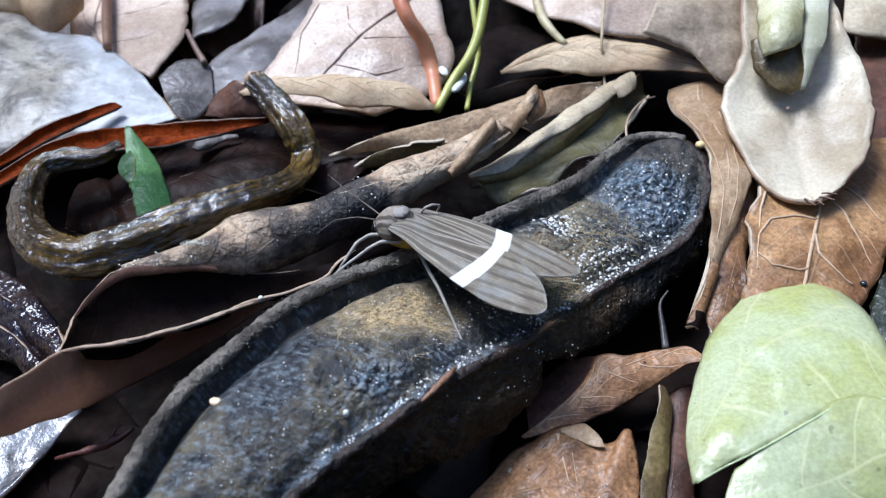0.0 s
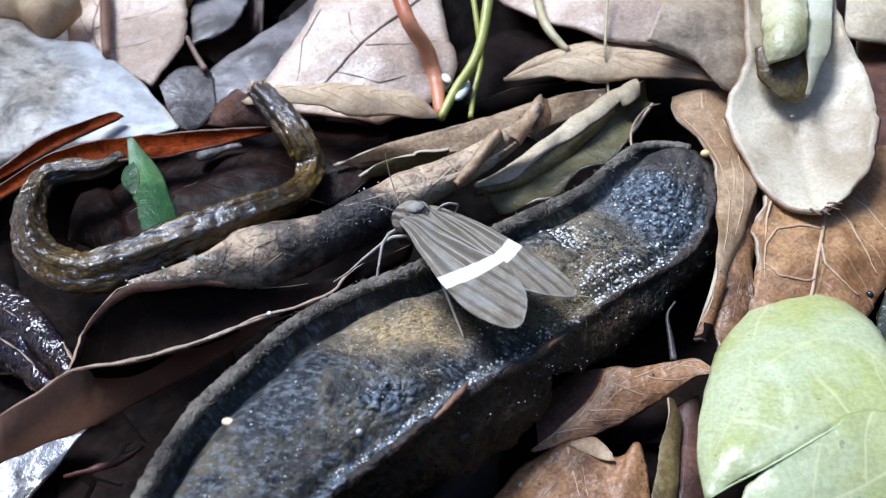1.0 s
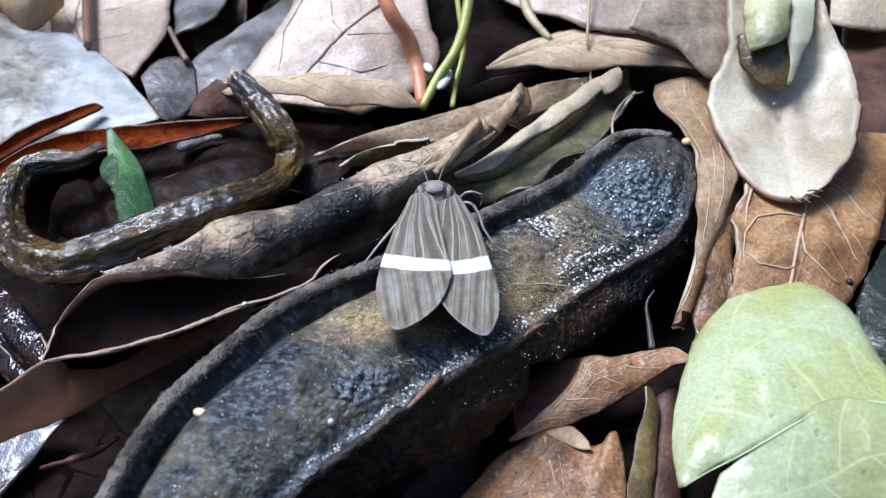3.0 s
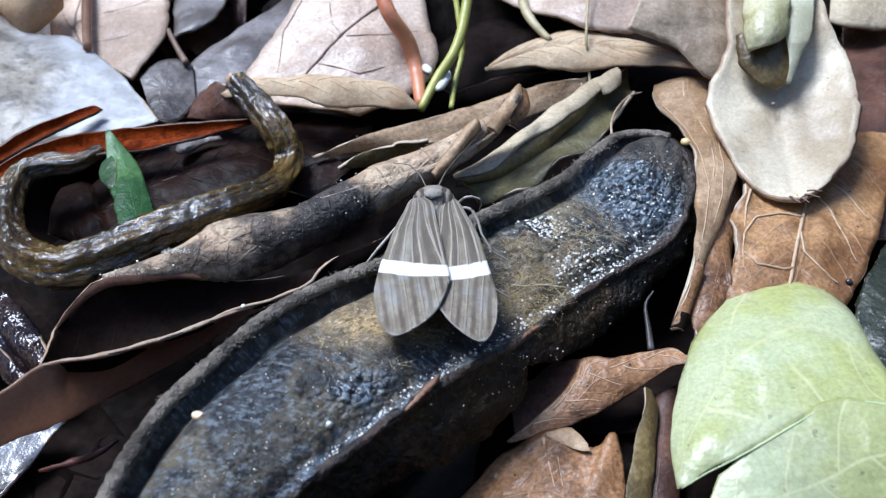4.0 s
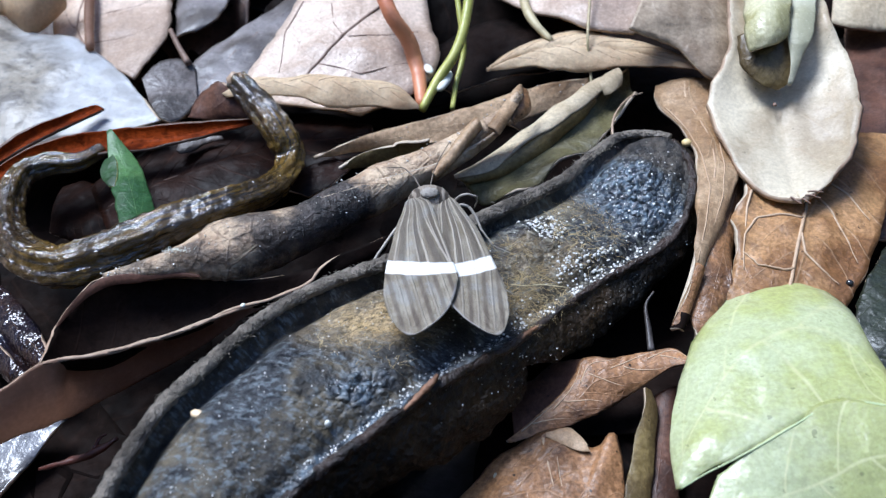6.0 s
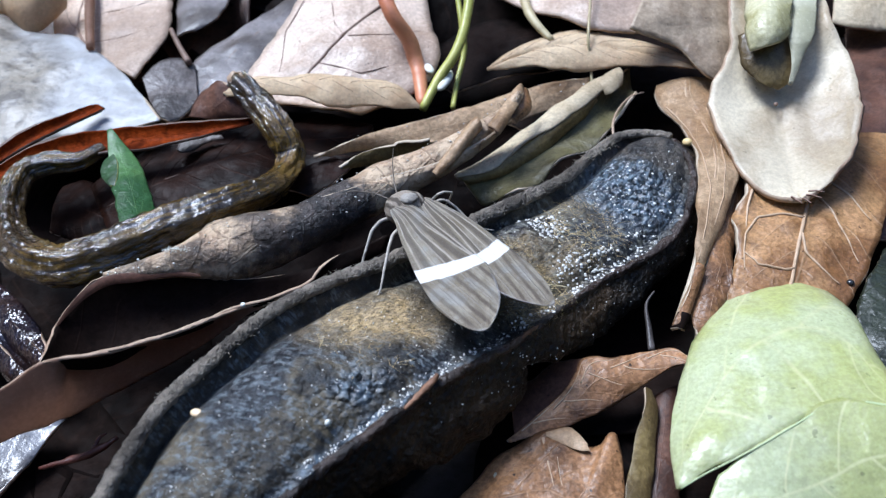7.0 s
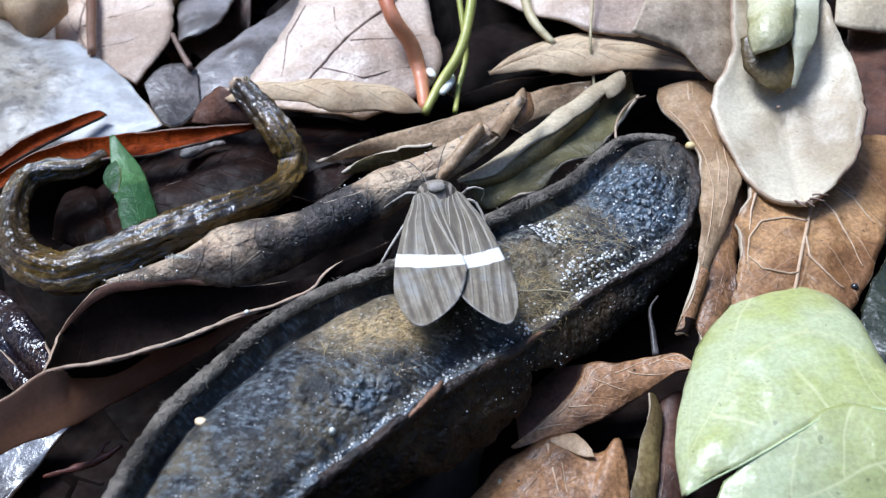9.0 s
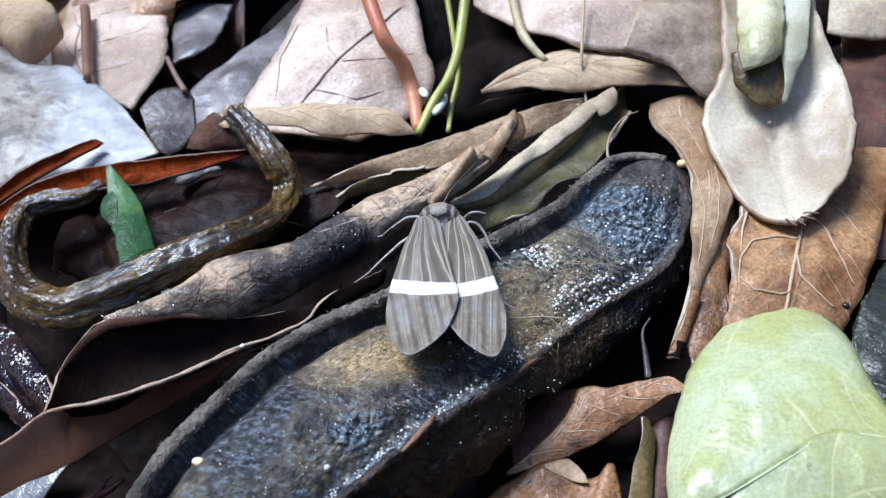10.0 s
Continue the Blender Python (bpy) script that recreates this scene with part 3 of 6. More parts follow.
def rolled_leaf(label, points, radii, mat, turns=1.35, start=200.0, twist=-60.0, edge=EDGE, thick=0.25, grow=0.25, name="rolled_leaf", lumps=0.24, seed=5):
    """A leaf curled into a tube: a spiral cross-section swept along a curve, its free margin winding round it."""
    nu, nv = 70, 40
    line = even(points, nu)
    rows = []
    for i, p in enumerate(line):
        d = (line[min(i + 1, nu - 1)] - line[max(i - 1, 0)]).normalized()
        x = d.cross(Vector((0, 0, 1))).normalized()
        y = x.cross(d)
        f = i / (nu - 1) * (len(radii) - 1)
        k = min(int(f), len(radii) - 2)
        r = radii[k] + (radii[k + 1] - radii[k]) * (f - k)
        row = []
        for j in range(nv):
            v = j / (nv - 1)
            a = radians(start + twist * i / nu) + 2 * math.pi * turns * v
            rr = r * (1 - grow * (1 - v)) * (1 + lumps * noise.noise(Vector((i * 0.13, a * 0.6, seed))) + 0.3 * lumps * noise.noise(Vector((i * 0.5, a * 2, seed + 3))))
            row.append(p + (x * math.cos(a) + y * math.sin(a)) * rr)
        rows.append(row)
    mid = line[nu // 2]
    top = thing(name, (mid.x, mid.y, mid.z - 1), label, "leaf", "leaf litter")
    part("blade", solid(rows, thick, [mat, edge], "blade"), top)
    part("margin", tube("margin", [rows[i][nv - 1] for i in range(2, nu - 2, 3)], [0.05, 0.08, 0.09, 0.08, 0.04], EDGE_PALE, 8, 90, lumps=0.5, seed=seed), top, "thin pale leaf margin")
    part("midrib", tube("midrib", [rows[i][nv * 6 // 10] for i in range(2, nu - 2, 3)], [0.12, 0.14, 0.1, 0.05], mat, 8, 90, lumps=0.2, seed=seed + 2), top)
    return top


def stalk(name, label, category, pieces, group=""):
    """A thing made of tubes: (part name, points, radii, material, options)."""
    at = pieces[0][1][0]
    top = thing(name, at, label, category, group)
    for pname, pts, radii, mat, opt in pieces:
        part(pname, tube(pname, pts, radii, mat, **opt), top)
    return top

# ---- ground and litter ----
def ground_sheet():
    """One sheet of dark soil to the horizon, finely waved near the middle."""
    steps = [0.0, 0.02, 0.04, 0.06, 0.08, 0.11, 0.15, 0.2, 0.3, 0.5, 1, 3, 10, 40, 200, 1500]
    axis = [-v for v in reversed(steps[1:])] + steps
    verts, faces = [], []
    n = len(axis)
    for y in axis:
        for x in axis:
            verts.append((x, y + 0.05, -0.004 + 0.0015 * noise.noise(Vector((x * 40, y * 40, 2))) * (abs(x) < 1 and abs(y) < 1)))
    for i in range(n - 1):
        for j in range(n - 1):
            faces.append((i * n + j, i * n + j + 1, (i + 1) * n + j + 1, (i + 1) * n + j))
    ob = new("ground", mesh_from("ground", verts, faces, [SOIL]))
    return tagged(ob, "dark damp forest soil under the leaf litter", "ground", kind="structure")


ground_sheet()


def sky_blocker_ring():
    """Unseen ring in place of forest all round, added to block the low sky; open above."""
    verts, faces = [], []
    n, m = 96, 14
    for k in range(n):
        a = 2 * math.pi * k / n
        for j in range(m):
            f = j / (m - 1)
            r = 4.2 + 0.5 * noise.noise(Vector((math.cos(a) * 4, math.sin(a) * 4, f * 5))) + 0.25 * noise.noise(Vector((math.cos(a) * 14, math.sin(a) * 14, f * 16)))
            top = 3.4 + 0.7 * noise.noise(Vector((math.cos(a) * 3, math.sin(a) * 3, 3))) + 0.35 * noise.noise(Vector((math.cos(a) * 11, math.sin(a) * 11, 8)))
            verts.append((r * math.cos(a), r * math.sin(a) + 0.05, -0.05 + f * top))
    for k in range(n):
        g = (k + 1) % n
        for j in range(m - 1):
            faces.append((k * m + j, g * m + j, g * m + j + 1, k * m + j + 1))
    ob = new("backdrop", mesh_from("backdrop", verts, faces, [SKY_BLOCKER]))
    return tagged(ob, "unseen dark green ring added to block the low sky", "undergrowth", kind="structure")


sky_blocker_ring()


def litter_bed():
    """Uncounted dead leaves around and beneath the things that can be told apart."""
    rng = random.Random(11)
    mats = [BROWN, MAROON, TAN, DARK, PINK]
    verts, faces, uvs, index = [], [], [], []
    def one(cx, cy, z, size, turn, mat, nu=13, nv=7):
        base = len(verts)
        tilt_x, tilt_y = rng.uniform(-0.18, 0.18), rng.uniform(-0.18, 0.18)
        cup = rng.uniform(-0.3, 0.5)
        wide = rng.uniform(0.28, 0.42)
        bend = rng.uniform(-0.25, 0.25)
        for i in range(nu):
            u = i / (nu - 1)
            w = size * wide * math.sin(math.pi * min(1, u * 0.97 + 0.02)) ** 0.8
            for j in range(nv):
                v = 2 * j / (nv - 1) - 1
                lx, ly = (u - 0.5) * size, v * w + bend * size * (u - 0.5) ** 2 * 2
                lz = cup * w * v * v + 0.05 * size * noise.noise(Vector((cx + lx * 0.2, cy + ly * 0.2, z)))
                x = lx * math.cos(turn) - ly * math.sin(turn)
                y = lx * math.sin(turn) + ly * math.cos(turn)
                px, py, pz = cx + x, cy + y, z + lz + tilt_x * x + tilt_y * y
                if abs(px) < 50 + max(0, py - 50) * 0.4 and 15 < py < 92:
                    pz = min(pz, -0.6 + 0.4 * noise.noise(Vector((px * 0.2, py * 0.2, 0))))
                verts.append((px * MM, py * MM, pz * MM))
                uvs.append(((v + 1) / 2, u))
        for i in range(nu - 1):
            for j in range(nv - 1):
                faces.append((base + i * nv + j, base + i * nv + j + 1, base + (i + 1) * nv + j + 1, base + (i + 1) * nv + j))
                index.append(mat)
    # Bed leaves near the view take DARK, shade put into their colour.
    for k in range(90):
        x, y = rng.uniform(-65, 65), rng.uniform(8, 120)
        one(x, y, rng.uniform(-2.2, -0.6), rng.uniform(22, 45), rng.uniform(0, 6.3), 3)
    for k in range(900):
        r = 60 + 340 * rng.random() ** 0.8
        a = rng.uniform(0, 6.283)
        x, y = r * math.cos(a), 55 + r * math.sin(a)
        if abs(x) < 52 + max(0, y - 50) * 0.5 and 14 < y < 96:
            continue
        one(x, y, rng.uniform(0.5, 7), rng.uniform(35, 75), rng.uniform(0, 6.3), rng.choice((0, 0, 1, 2, 3, 4)))
    for k in range(5200):
        r = 380 + 2000 * rng.random() ** 0.75
        a = rng.uniform(0, 6.283)
        one(r * math.cos(a), 55 + r * math.sin(a), rng.uniform(0.5, 9), rng.uniform(60, 120), rng.uniform(0, 6.3), rng.choice((0, 0, 1, 2, 3, 4)), 5, 3)
    me = mesh_from("leaf_litter", verts, faces, mats, uvs)
    me.polygons.foreach_set("material_index", index)
    ob = new("leaf_litter", me)
    sol = ob.modifiers.new("thickness", "SOLIDIFY")
    sol.thickness = 0.00025
    return tagged(ob, "loose brown and maroon dead leaves covering the forest floor", "leaf litter", kind="stuff")


litter_bed()

# ---- leaves at the back ----
leaf("curled orange-tan dead leaf with a rounded end", [(-54.3, 93.8, 9.0), (-48.1, 93.4, 11.0), (-42.7, 90.3, 11.0), (-41.2, 87.9, 8.5)], [(-52.7, 88.6, 8.0), (-48.0, 87.3, 7.6), (-44.1, 83.6, 7.3), (-41.5, 87.8, 8.0)], CREAM, 0.25)
leaf("wide bleached grey leaf lying wet and shiny", [(-60.8, 91.6, 7.0), (-50.1, 87.8, 7.6), (-43.7, 83.6, 7.4), (-39.9, 83.4, 6.9), (-32.3, 75.5, 7.3), (-26.6, 67.2, 7.5)], [(-48.8, 62.3, 6.0), (-43.0, 63.6, 6.0), (-38.3, 65.3, 6.2), (-33.6, 65.8, 6.5), (-29.3, 66.3, 7.0), (-26.6, 67.1, 7.4)], BLEACHED, 0.06, 0.7, edge=EDGE_PALE)
leaf("pinkish grey dead leaf with a dark midrib", [(-38.2, 80.9, 5.4), (-43.5, 87.2, 5.2), (-44.3, 93.6, 5.8), (-44.6, 104.4, 6.0)], [(-30.7, 74.2, 7.4), (-30.0, 78.3, 7.2), (-29.6, 84.6, 6.8), (-33.2, 102.6, 6.4)], PINK, 0.05, rib=0.18, rib_mat=VEIN_DARK, rib_at=0.25, side=4, side_mat=VEIN_DARK, side_r=0.06)
leaf("small blue-grey scrap of wet dead leaf", [(-29.0, 84.4, 5.8), (-29.9, 88.4, 6.0), (-31.1, 95.7, 6.2)], [(-27.1, 85.1, 6.0), (-25.0, 87.6, 6.2), (-23.9, 94.7, 6.4)], GREY, 0.05, 0.3)
leaf("shiny blue-grey wet leaf with a long straight blade", [(-27.7, 69.3, 5.8), (-26.2, 77.7, 6.2), (-22.2, 84.1, 6.4), (-17.8, 90.4, 6.4), (-15.1, 98.8, 6.0)], [(-24.8, 70.7, 5.2), (-21.8, 73.3, 5.6), (-19.5, 77.0, 6.0), (-17.3, 83.5, 6.2), (-12.4, 98.6, 6.0)], GREY, 0.04, 0.5, rib=0.12, rib_mat=VEIN_DARK)
leaf("dark rounded leaf end tucked beside a bleached leaf", [(-30.2, 74.8, 7.0), (-29.0, 77.2, 7.2), (-27.0, 78.1, 7.0), (-25.5, 77.4, 6.5)], [(-28.7, 71.4, 6.5), (-27.0, 68.5, 6.5), (-25.3, 68.8, 6.2), (-24.2, 71.7, 6.2)], SLATE, 0.0, 0.1, ruffle=0.1, edge=EDGE_PALE)
leaf("broad pale pinkish leaf with dark branching veins", [(-19.7, 70.4, 6.6), (-19.2, 75.4, 7.4), (-17.1, 79.9, 8.4), (-15.4, 85.5, 9.0), (-13.8, 97.0, 9.0)], [(-8.1, 68.9, 5.8), (-2.9, 71.3, 6.4), (-0.5, 75.5, 7.4), (-1.5, 81.6, 8.6), (-3.0, 94.9, 9.5)], PINK, 0.05, 0.6, rib=0, side_mat=VEIN_DARK, side_r=0.07, spine_mat=VEIN_DARK,
     spine=[(-14.2, 72.3, 7.8), (-11.8, 75.5, 8.65), (-10.1, 78.0, 9.25), (-8.3, 80.2, 9.65), (-5.6, 83.4, 9.9), (-3.6, 86.5, 10.2)],
     branches=[[(-9.6, 77.8, 9.15), (-7.2, 78.0, 9.15), (-4.5, 78.2, 9.0), (-2.5, 79.0, 8.9)], [(-14.7, 84.5, 9.4), (-16.2, 79.8, 8.75), (-16.2, 73.8, 7.95)], [(-11.6, 83.3, 9.8), (-11.1, 79.8, 9.5), (-10.2, 78.2, 9.25)], [(-12.6, 74.6, 8.4), (-8.2, 73.0, 7.85), (-6.0, 73.7, 8.05), (-3.2, 74.6, 8.0)]])
# Shade behind the stems is put in through the near-black DARK.
leaf("red-brown leaf behind the stems, coloured near-black for the shade", [(-4.0, 76.9, 5.0), (0.2, 82.0, 5.6), (7.0, 85.4, 6.0), (16.1, 85.8, 6.0)], [(0.6, 73.8, 4.5), (5.2, 75.2, 5.0), (10.9, 75.6, 5.5), (16.7, 76.7, 5.5)], DARK, 0.05)
leaf("tan curled leaf with a wavy upper margin", [(-20.6, 68.6, 9.0), (-18.4, 70.4, 9.3), (-14.6, 70.0, 9.6), (-12.0, 70.2, 9.6), (-7.9, 70.5, 8.6), (-4.7, 70.1, 8.0), (-2.5, 68.3, 7.0)], [(-20.2, 68.2, 9.0), (-16.5, 68.0, 9.2), (-13.3, 67.3, 9.3), (-10.6, 66.2, 9.1), (-7.2, 66.9, 8.0), (-4.7, 67.3, 7.4), (-2.5, 68.2, 6.9)], CREAM, 0.22, 0.5, ruffle=0.8, side=6, side_mat=VEIN_PALE, side_r=0.05)
leaf("torn red-brown leaf with a burnt hole", [(-24.2, 68.3, 6.8), (-23.4, 69.8, 8.0), (-21.4, 70.1, 9.4), (-20.2, 69.3, 9.6)], [(-20.7, 67.8, 6.6), (-18.9, 67.3, 7.0), (-17.9, 67.9, 7.6), (-18.5, 70.0, 8.4)], MAROON, 0.12)

# ---- red leaf, green blade and the dark leaf behind the hooked stalk ----
leaf("bright red-brown leaf standing on its edge", [(-40.4, 58.9, 8.0), (-37.5, 62.3, 8.3), (-34.8, 63.5, 8.5), (-31.2, 64.9, 8.3), (-25.2, 65.6, 8.2), (-17.7, 66.4, 7.8)], [(-40.4, 57.8, 7.2), (-36.4, 61.2, 7.6), (-32.1, 62.1, 7.6), (-27.4, 63.1, 7.2), (-23.6, 64.3, 7.2), (-17.8, 66.2, 7.3)], RED, -0.22, 0.5, edge=EDGE_DARK, rib=0, extra=[([(-40.7, 60.3, 8.6), (-37.9, 64.2, 9.0), (-35.5, 66.2, 8.9), (-32.8, 68.4, 8.6), (-31.7, 68.0, 8.4)], [(-40.7, 59.6, 7.9), (-37.0, 63.5, 8.1), (-35.4, 65.1, 8.1), (-33.7, 66.5, 8.2), (-31.8, 68.0, 8.3)], -0.2, RED)])
leaf("wet brown leaf with a pale midrib, darkened for the shade", [(-33.1, 62.6, 3.6), (-26.6, 67.8, 4.5), (-20.3, 69.9, 5.0), (-12.7, 70.7, 5.0), (-7.1, 68.6, 4.6)], [(-29.4, 55.6, 3.0), (-21.7, 57.6, 3.4), (-16.0, 60.8, 4.0), (-11.0, 62.8, 4.4), (-6.9, 64.6, 4.4)], SHADE_BROWN, 0.05, rib=0.1, rib_mat=EDGE_DARK, side=5, side_mat=SHADE_BROWN, side_r=0.05)
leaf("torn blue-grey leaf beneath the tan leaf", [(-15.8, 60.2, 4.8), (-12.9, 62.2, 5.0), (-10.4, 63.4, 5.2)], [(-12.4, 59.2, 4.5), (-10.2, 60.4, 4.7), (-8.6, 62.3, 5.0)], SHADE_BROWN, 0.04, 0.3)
leaf("fresh green leaf blade standing upright", [(-25.9, 51.3, 8.8), (-27.4, 55.2, 8.5), (-29.1, 59.9, 8.3), (-30.1, 63.7, 8.9)], [(-23.9, 54.0, 7.8), (-25.4, 57.5, 7.8), (-27.0, 60.5, 7.9), (-29.8, 63.9, 9.0)], BLADE_GREEN, 0.08, 0.1, edge=EDGE_GREEN, name="green_leaf", ruffle=0.05, rib=0.07, rib_mat=BLADE_GREEN,
     extra=[([(-29.1, 60.7, 8.3), (-29.6, 60.5, 8.2), (-29.7, 59.4, 8.1), (-29.3, 58.2, 8.2), (-28.2, 56.7, 8.4)], [(-28.9, 60.9, 8.5), (-28.4, 59.9, 8.6), (-28.0, 58.8, 8.6), (-27.8, 57.8, 8.6), (-27.7, 56.5, 8.5)], 0.05, DEEP_GREEN)])

# ---- hooked stalk ----
stalk("hooked_stalk", "wet olive-brown hooked stalk with a ridged skin", "stalk", [
    ("shaft", [(-19.0, 68.5, 10.6), (-17.2, 66.6, 9.6), (-14.9, 63.6, 8.6), (-13.9, 61.5, 6.6), (-14.7, 56.7, 7.8), (-17.7, 53.1, 9.2), (-21.6, 50.5, 9.4), (-25.9, 47.8, 9.2), (-29.6, 47.1, 8.9), (-33.6, 49.6, 8.4), (-36.2, 54.3, 8.0), (-36.8, 59.3, 7.8), (-34.8, 61.0, 7.7), (-32.6, 61.6, 7.4), (-31.0, 63.5, 7.2)],
     [1.0, 1.35, 1.4, 1.1, 1.2, 1.35, 1.6, 1.75, 1.65, 1.55, 1.4, 1.25, 1.1, 0.95, 0.55], HOOK, dict(sides=56, count=300, ridges=5, depth=0.09, twist=16.0, lumps=0.09, seed=3, furrows=0.2)),
    ("broken_end", [(-19.6, 68.2, 10.6), (-18.9, 68.3, 10.8), (-18.3, 68.5, 10.9)], [0.5, 0.8, 0.5], EDGE, dict(sides=9, count=8, lumps=0.4))])

# ---- leaves in the middle ----
leaf("brown leaf with a long pale lower margin", [(-12.0, 62.6, 6.0), (-7.7, 64.3, 6.8), (-2.6, 66.0, 7.0), (2.1, 67.6, 7.2), (9.2, 70.7, 7.2), (13.7, 72.1, 6.8)], [(-11.8, 62.8, 5.8), (-7.3, 64.0, 5.6), (-2.6, 64.2, 5.6), (3.1, 65.7, 5.6), (7.4, 67.7, 5.6), (13.6, 70.7, 5.6)], TAN, 0.06, rib=0.1, edge=EDGE_PALE)
leaf("narrow leaf scrap with a curled cream margin", [(-9.6, 61.1, 5.9), (-7.7, 62.5, 6.3), (-5.1, 63.0, 6.8), (-1.5, 62.8, 7.4)], [(-9.5, 61.3, 5.6), (-7.3, 62.6, 4.8), (-4.7, 63.0, 4.8), (-1.6, 63.4, 5.4)], UMBER, 0.1, 0.3, edge=EDGE_PALE)
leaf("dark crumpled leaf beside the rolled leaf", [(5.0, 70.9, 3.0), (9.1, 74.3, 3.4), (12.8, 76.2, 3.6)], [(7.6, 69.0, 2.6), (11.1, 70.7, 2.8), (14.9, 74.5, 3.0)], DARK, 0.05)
rolled_leaf("brown dead leaf rolled into a long tapering tube", [(-25.1, 44.9, 9.8), (-20.7, 46.3, 9.4), (-16.3, 48.7, 8.4), (-12.3, 51.1, 7.8), (-8.8, 53.6, 7.8), (-5.3, 56.3, 7.8), (-1.5, 58.5, 8.1), (2.4, 60.8, 9.0), (4.9, 62.0, 10.2), (6.4, 63.3, 11.6)], [0.2, 0.9, 2.2, 2.3, 2.0, 1.9, 1.7, 1.25, 0.95, 0.15], ROLLED, start=54.0, twist=-200.0, turns=1.35)
leaf("small crinkled flap at the end of the rolled leaf", [(3.6, 60.0, 10.6), (4.7, 61.8, 11.0), (5.8, 63.9, 11.2), (6.5, 65.1, 11.2)], [(4.4, 59.4, 10.2), (5.6, 61.4, 10.7), (6.6, 63.4, 10.9), (6.7, 65.2, 11.0)], TAN, 0.25, 0.4, name="leaf_flap", edge=EDGE, rib=0, ruffle=1.0,
     extra=[([(5.4, 61.5, 10.5), (6.6, 63.5, 10.6), (6.7, 65.2, 10.8)], [(5.9, 61.3, 9.8), (7.4, 63.4, 9.8), (7.3, 65.3, 10.2)], 0.15, RUST)])
leaf("crinkled torn lip along the rolled leaf", [(-1.3, 57.0, 8.5), (0.2, 58.6, 9.35), (1.5, 60.3, 10.15), (2.6, 61.5, 10.6)], [(-0.8, 56.5, 8.1), (0.9, 58.1, 8.9), (2.2, 59.6, 9.7), (3.1, 60.6, 10.0)], TAN, 0.35, 0.5, name="leaf_flap", edge=EDGE_PALE, rib=0, thick=0.16, ruffle=1.2, nu=30, nv=10)
# Inside takes near-black DARK as painted shade; the outer fold stays brown.
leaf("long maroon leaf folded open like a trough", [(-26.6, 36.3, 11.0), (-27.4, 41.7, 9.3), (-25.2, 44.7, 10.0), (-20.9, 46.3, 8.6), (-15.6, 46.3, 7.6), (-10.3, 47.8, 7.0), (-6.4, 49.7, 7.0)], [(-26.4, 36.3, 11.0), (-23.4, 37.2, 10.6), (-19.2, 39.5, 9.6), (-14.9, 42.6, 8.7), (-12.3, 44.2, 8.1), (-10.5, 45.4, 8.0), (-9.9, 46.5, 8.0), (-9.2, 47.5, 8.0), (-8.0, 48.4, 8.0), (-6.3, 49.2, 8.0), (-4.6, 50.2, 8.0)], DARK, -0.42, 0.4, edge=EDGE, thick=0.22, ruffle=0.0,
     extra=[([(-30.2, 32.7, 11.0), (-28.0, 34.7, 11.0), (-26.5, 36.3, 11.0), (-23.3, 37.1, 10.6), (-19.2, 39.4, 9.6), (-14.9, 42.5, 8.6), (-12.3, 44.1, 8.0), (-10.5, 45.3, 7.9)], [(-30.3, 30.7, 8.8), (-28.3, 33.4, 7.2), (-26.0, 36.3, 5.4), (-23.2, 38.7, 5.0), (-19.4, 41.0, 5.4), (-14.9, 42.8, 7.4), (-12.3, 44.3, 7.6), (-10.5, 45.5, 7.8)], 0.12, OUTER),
            ([(-27.5, 40.6, 9.45), (-27.1, 42.1, 9.6), (-26.1, 43.5, 10.0), (-24.8, 44.5, 10.2), (-23.0, 45.0, 10.0), (-20.6, 45.5, 9.6), (-18.4, 45.6, 9.0)], [(-27.45, 40.5, 9.4), (-26.9, 42.0, 9.3), (-25.8, 43.3, 9.6), (-24.5, 44.2, 9.7), (-22.8, 44.6, 9.5), (-20.6, 45.2, 9.3), (-18.3, 45.5, 8.9)], 0.1, MAROON)])
leaf("olive-grey leaf with its margin rolled over", [(1.0, 60.2, 5.2), (5.4, 61.8, 6.2), (9.2, 64.6, 7.0), (13.1, 67.3, 7.4), (16.5, 72.2, 6.6), (18.1, 74.8, 6.0)], [(2.7, 57.2, 4.6), (7.1, 57.2, 6.2), (9.8, 60.3, 6.5), (12.9, 61.8, 6.7), (15.1, 64.9, 6.8), (18.0, 69.9, 6.4)], OLIVE, -0.12, 0.4, ruffle=1.1, edge=EDGE_PALE,
     extra=[([(0.6, 59.4, 5.9), (3.9, 61.6, 6.3), (6.6, 63.6, 6.9), (10.4, 66.9, 7.8), (13.7, 69.9, 7.9), (15.3, 71.4, 7.6), (16.7, 72.5, 7.3)], [(0.7, 59.1, 5.9), (3.8, 59.4, 6.5), (5.9, 60.8, 7.0), (8.0, 62.6, 7.5), (10.6, 64.3, 8.2), (13.5, 67.2, 8.2), (16.4, 70.8, 7.3)], 0.1, KHAKI),
            ([(0.7, 59.3, 5.8), (3.8, 59.6, 6.4), (5.9, 61.0, 6.9), (8.0, 62.8, 7.4), (10.6, 64.5, 8.1), (13.5, 67.4, 8.1)], [(1.8, 59.1, 5.3), (4.8, 59.7, 5.4), (7.1, 60.8, 5.8), (9.5, 62.8, 6.4), (12.1, 65.3, 6.9), (13.8, 67.7, 7.2)], 0.15, UMBER),
            ([(14.2, 69.2, 8.0), (15.1, 70.5, 8.2), (16.5, 72.0, 7.8)], [(14.7, 68.1, 7.6), (15.4, 68.1, 7.8), (16.4, 69.7, 7.6)], 0.2, KHAKI)])

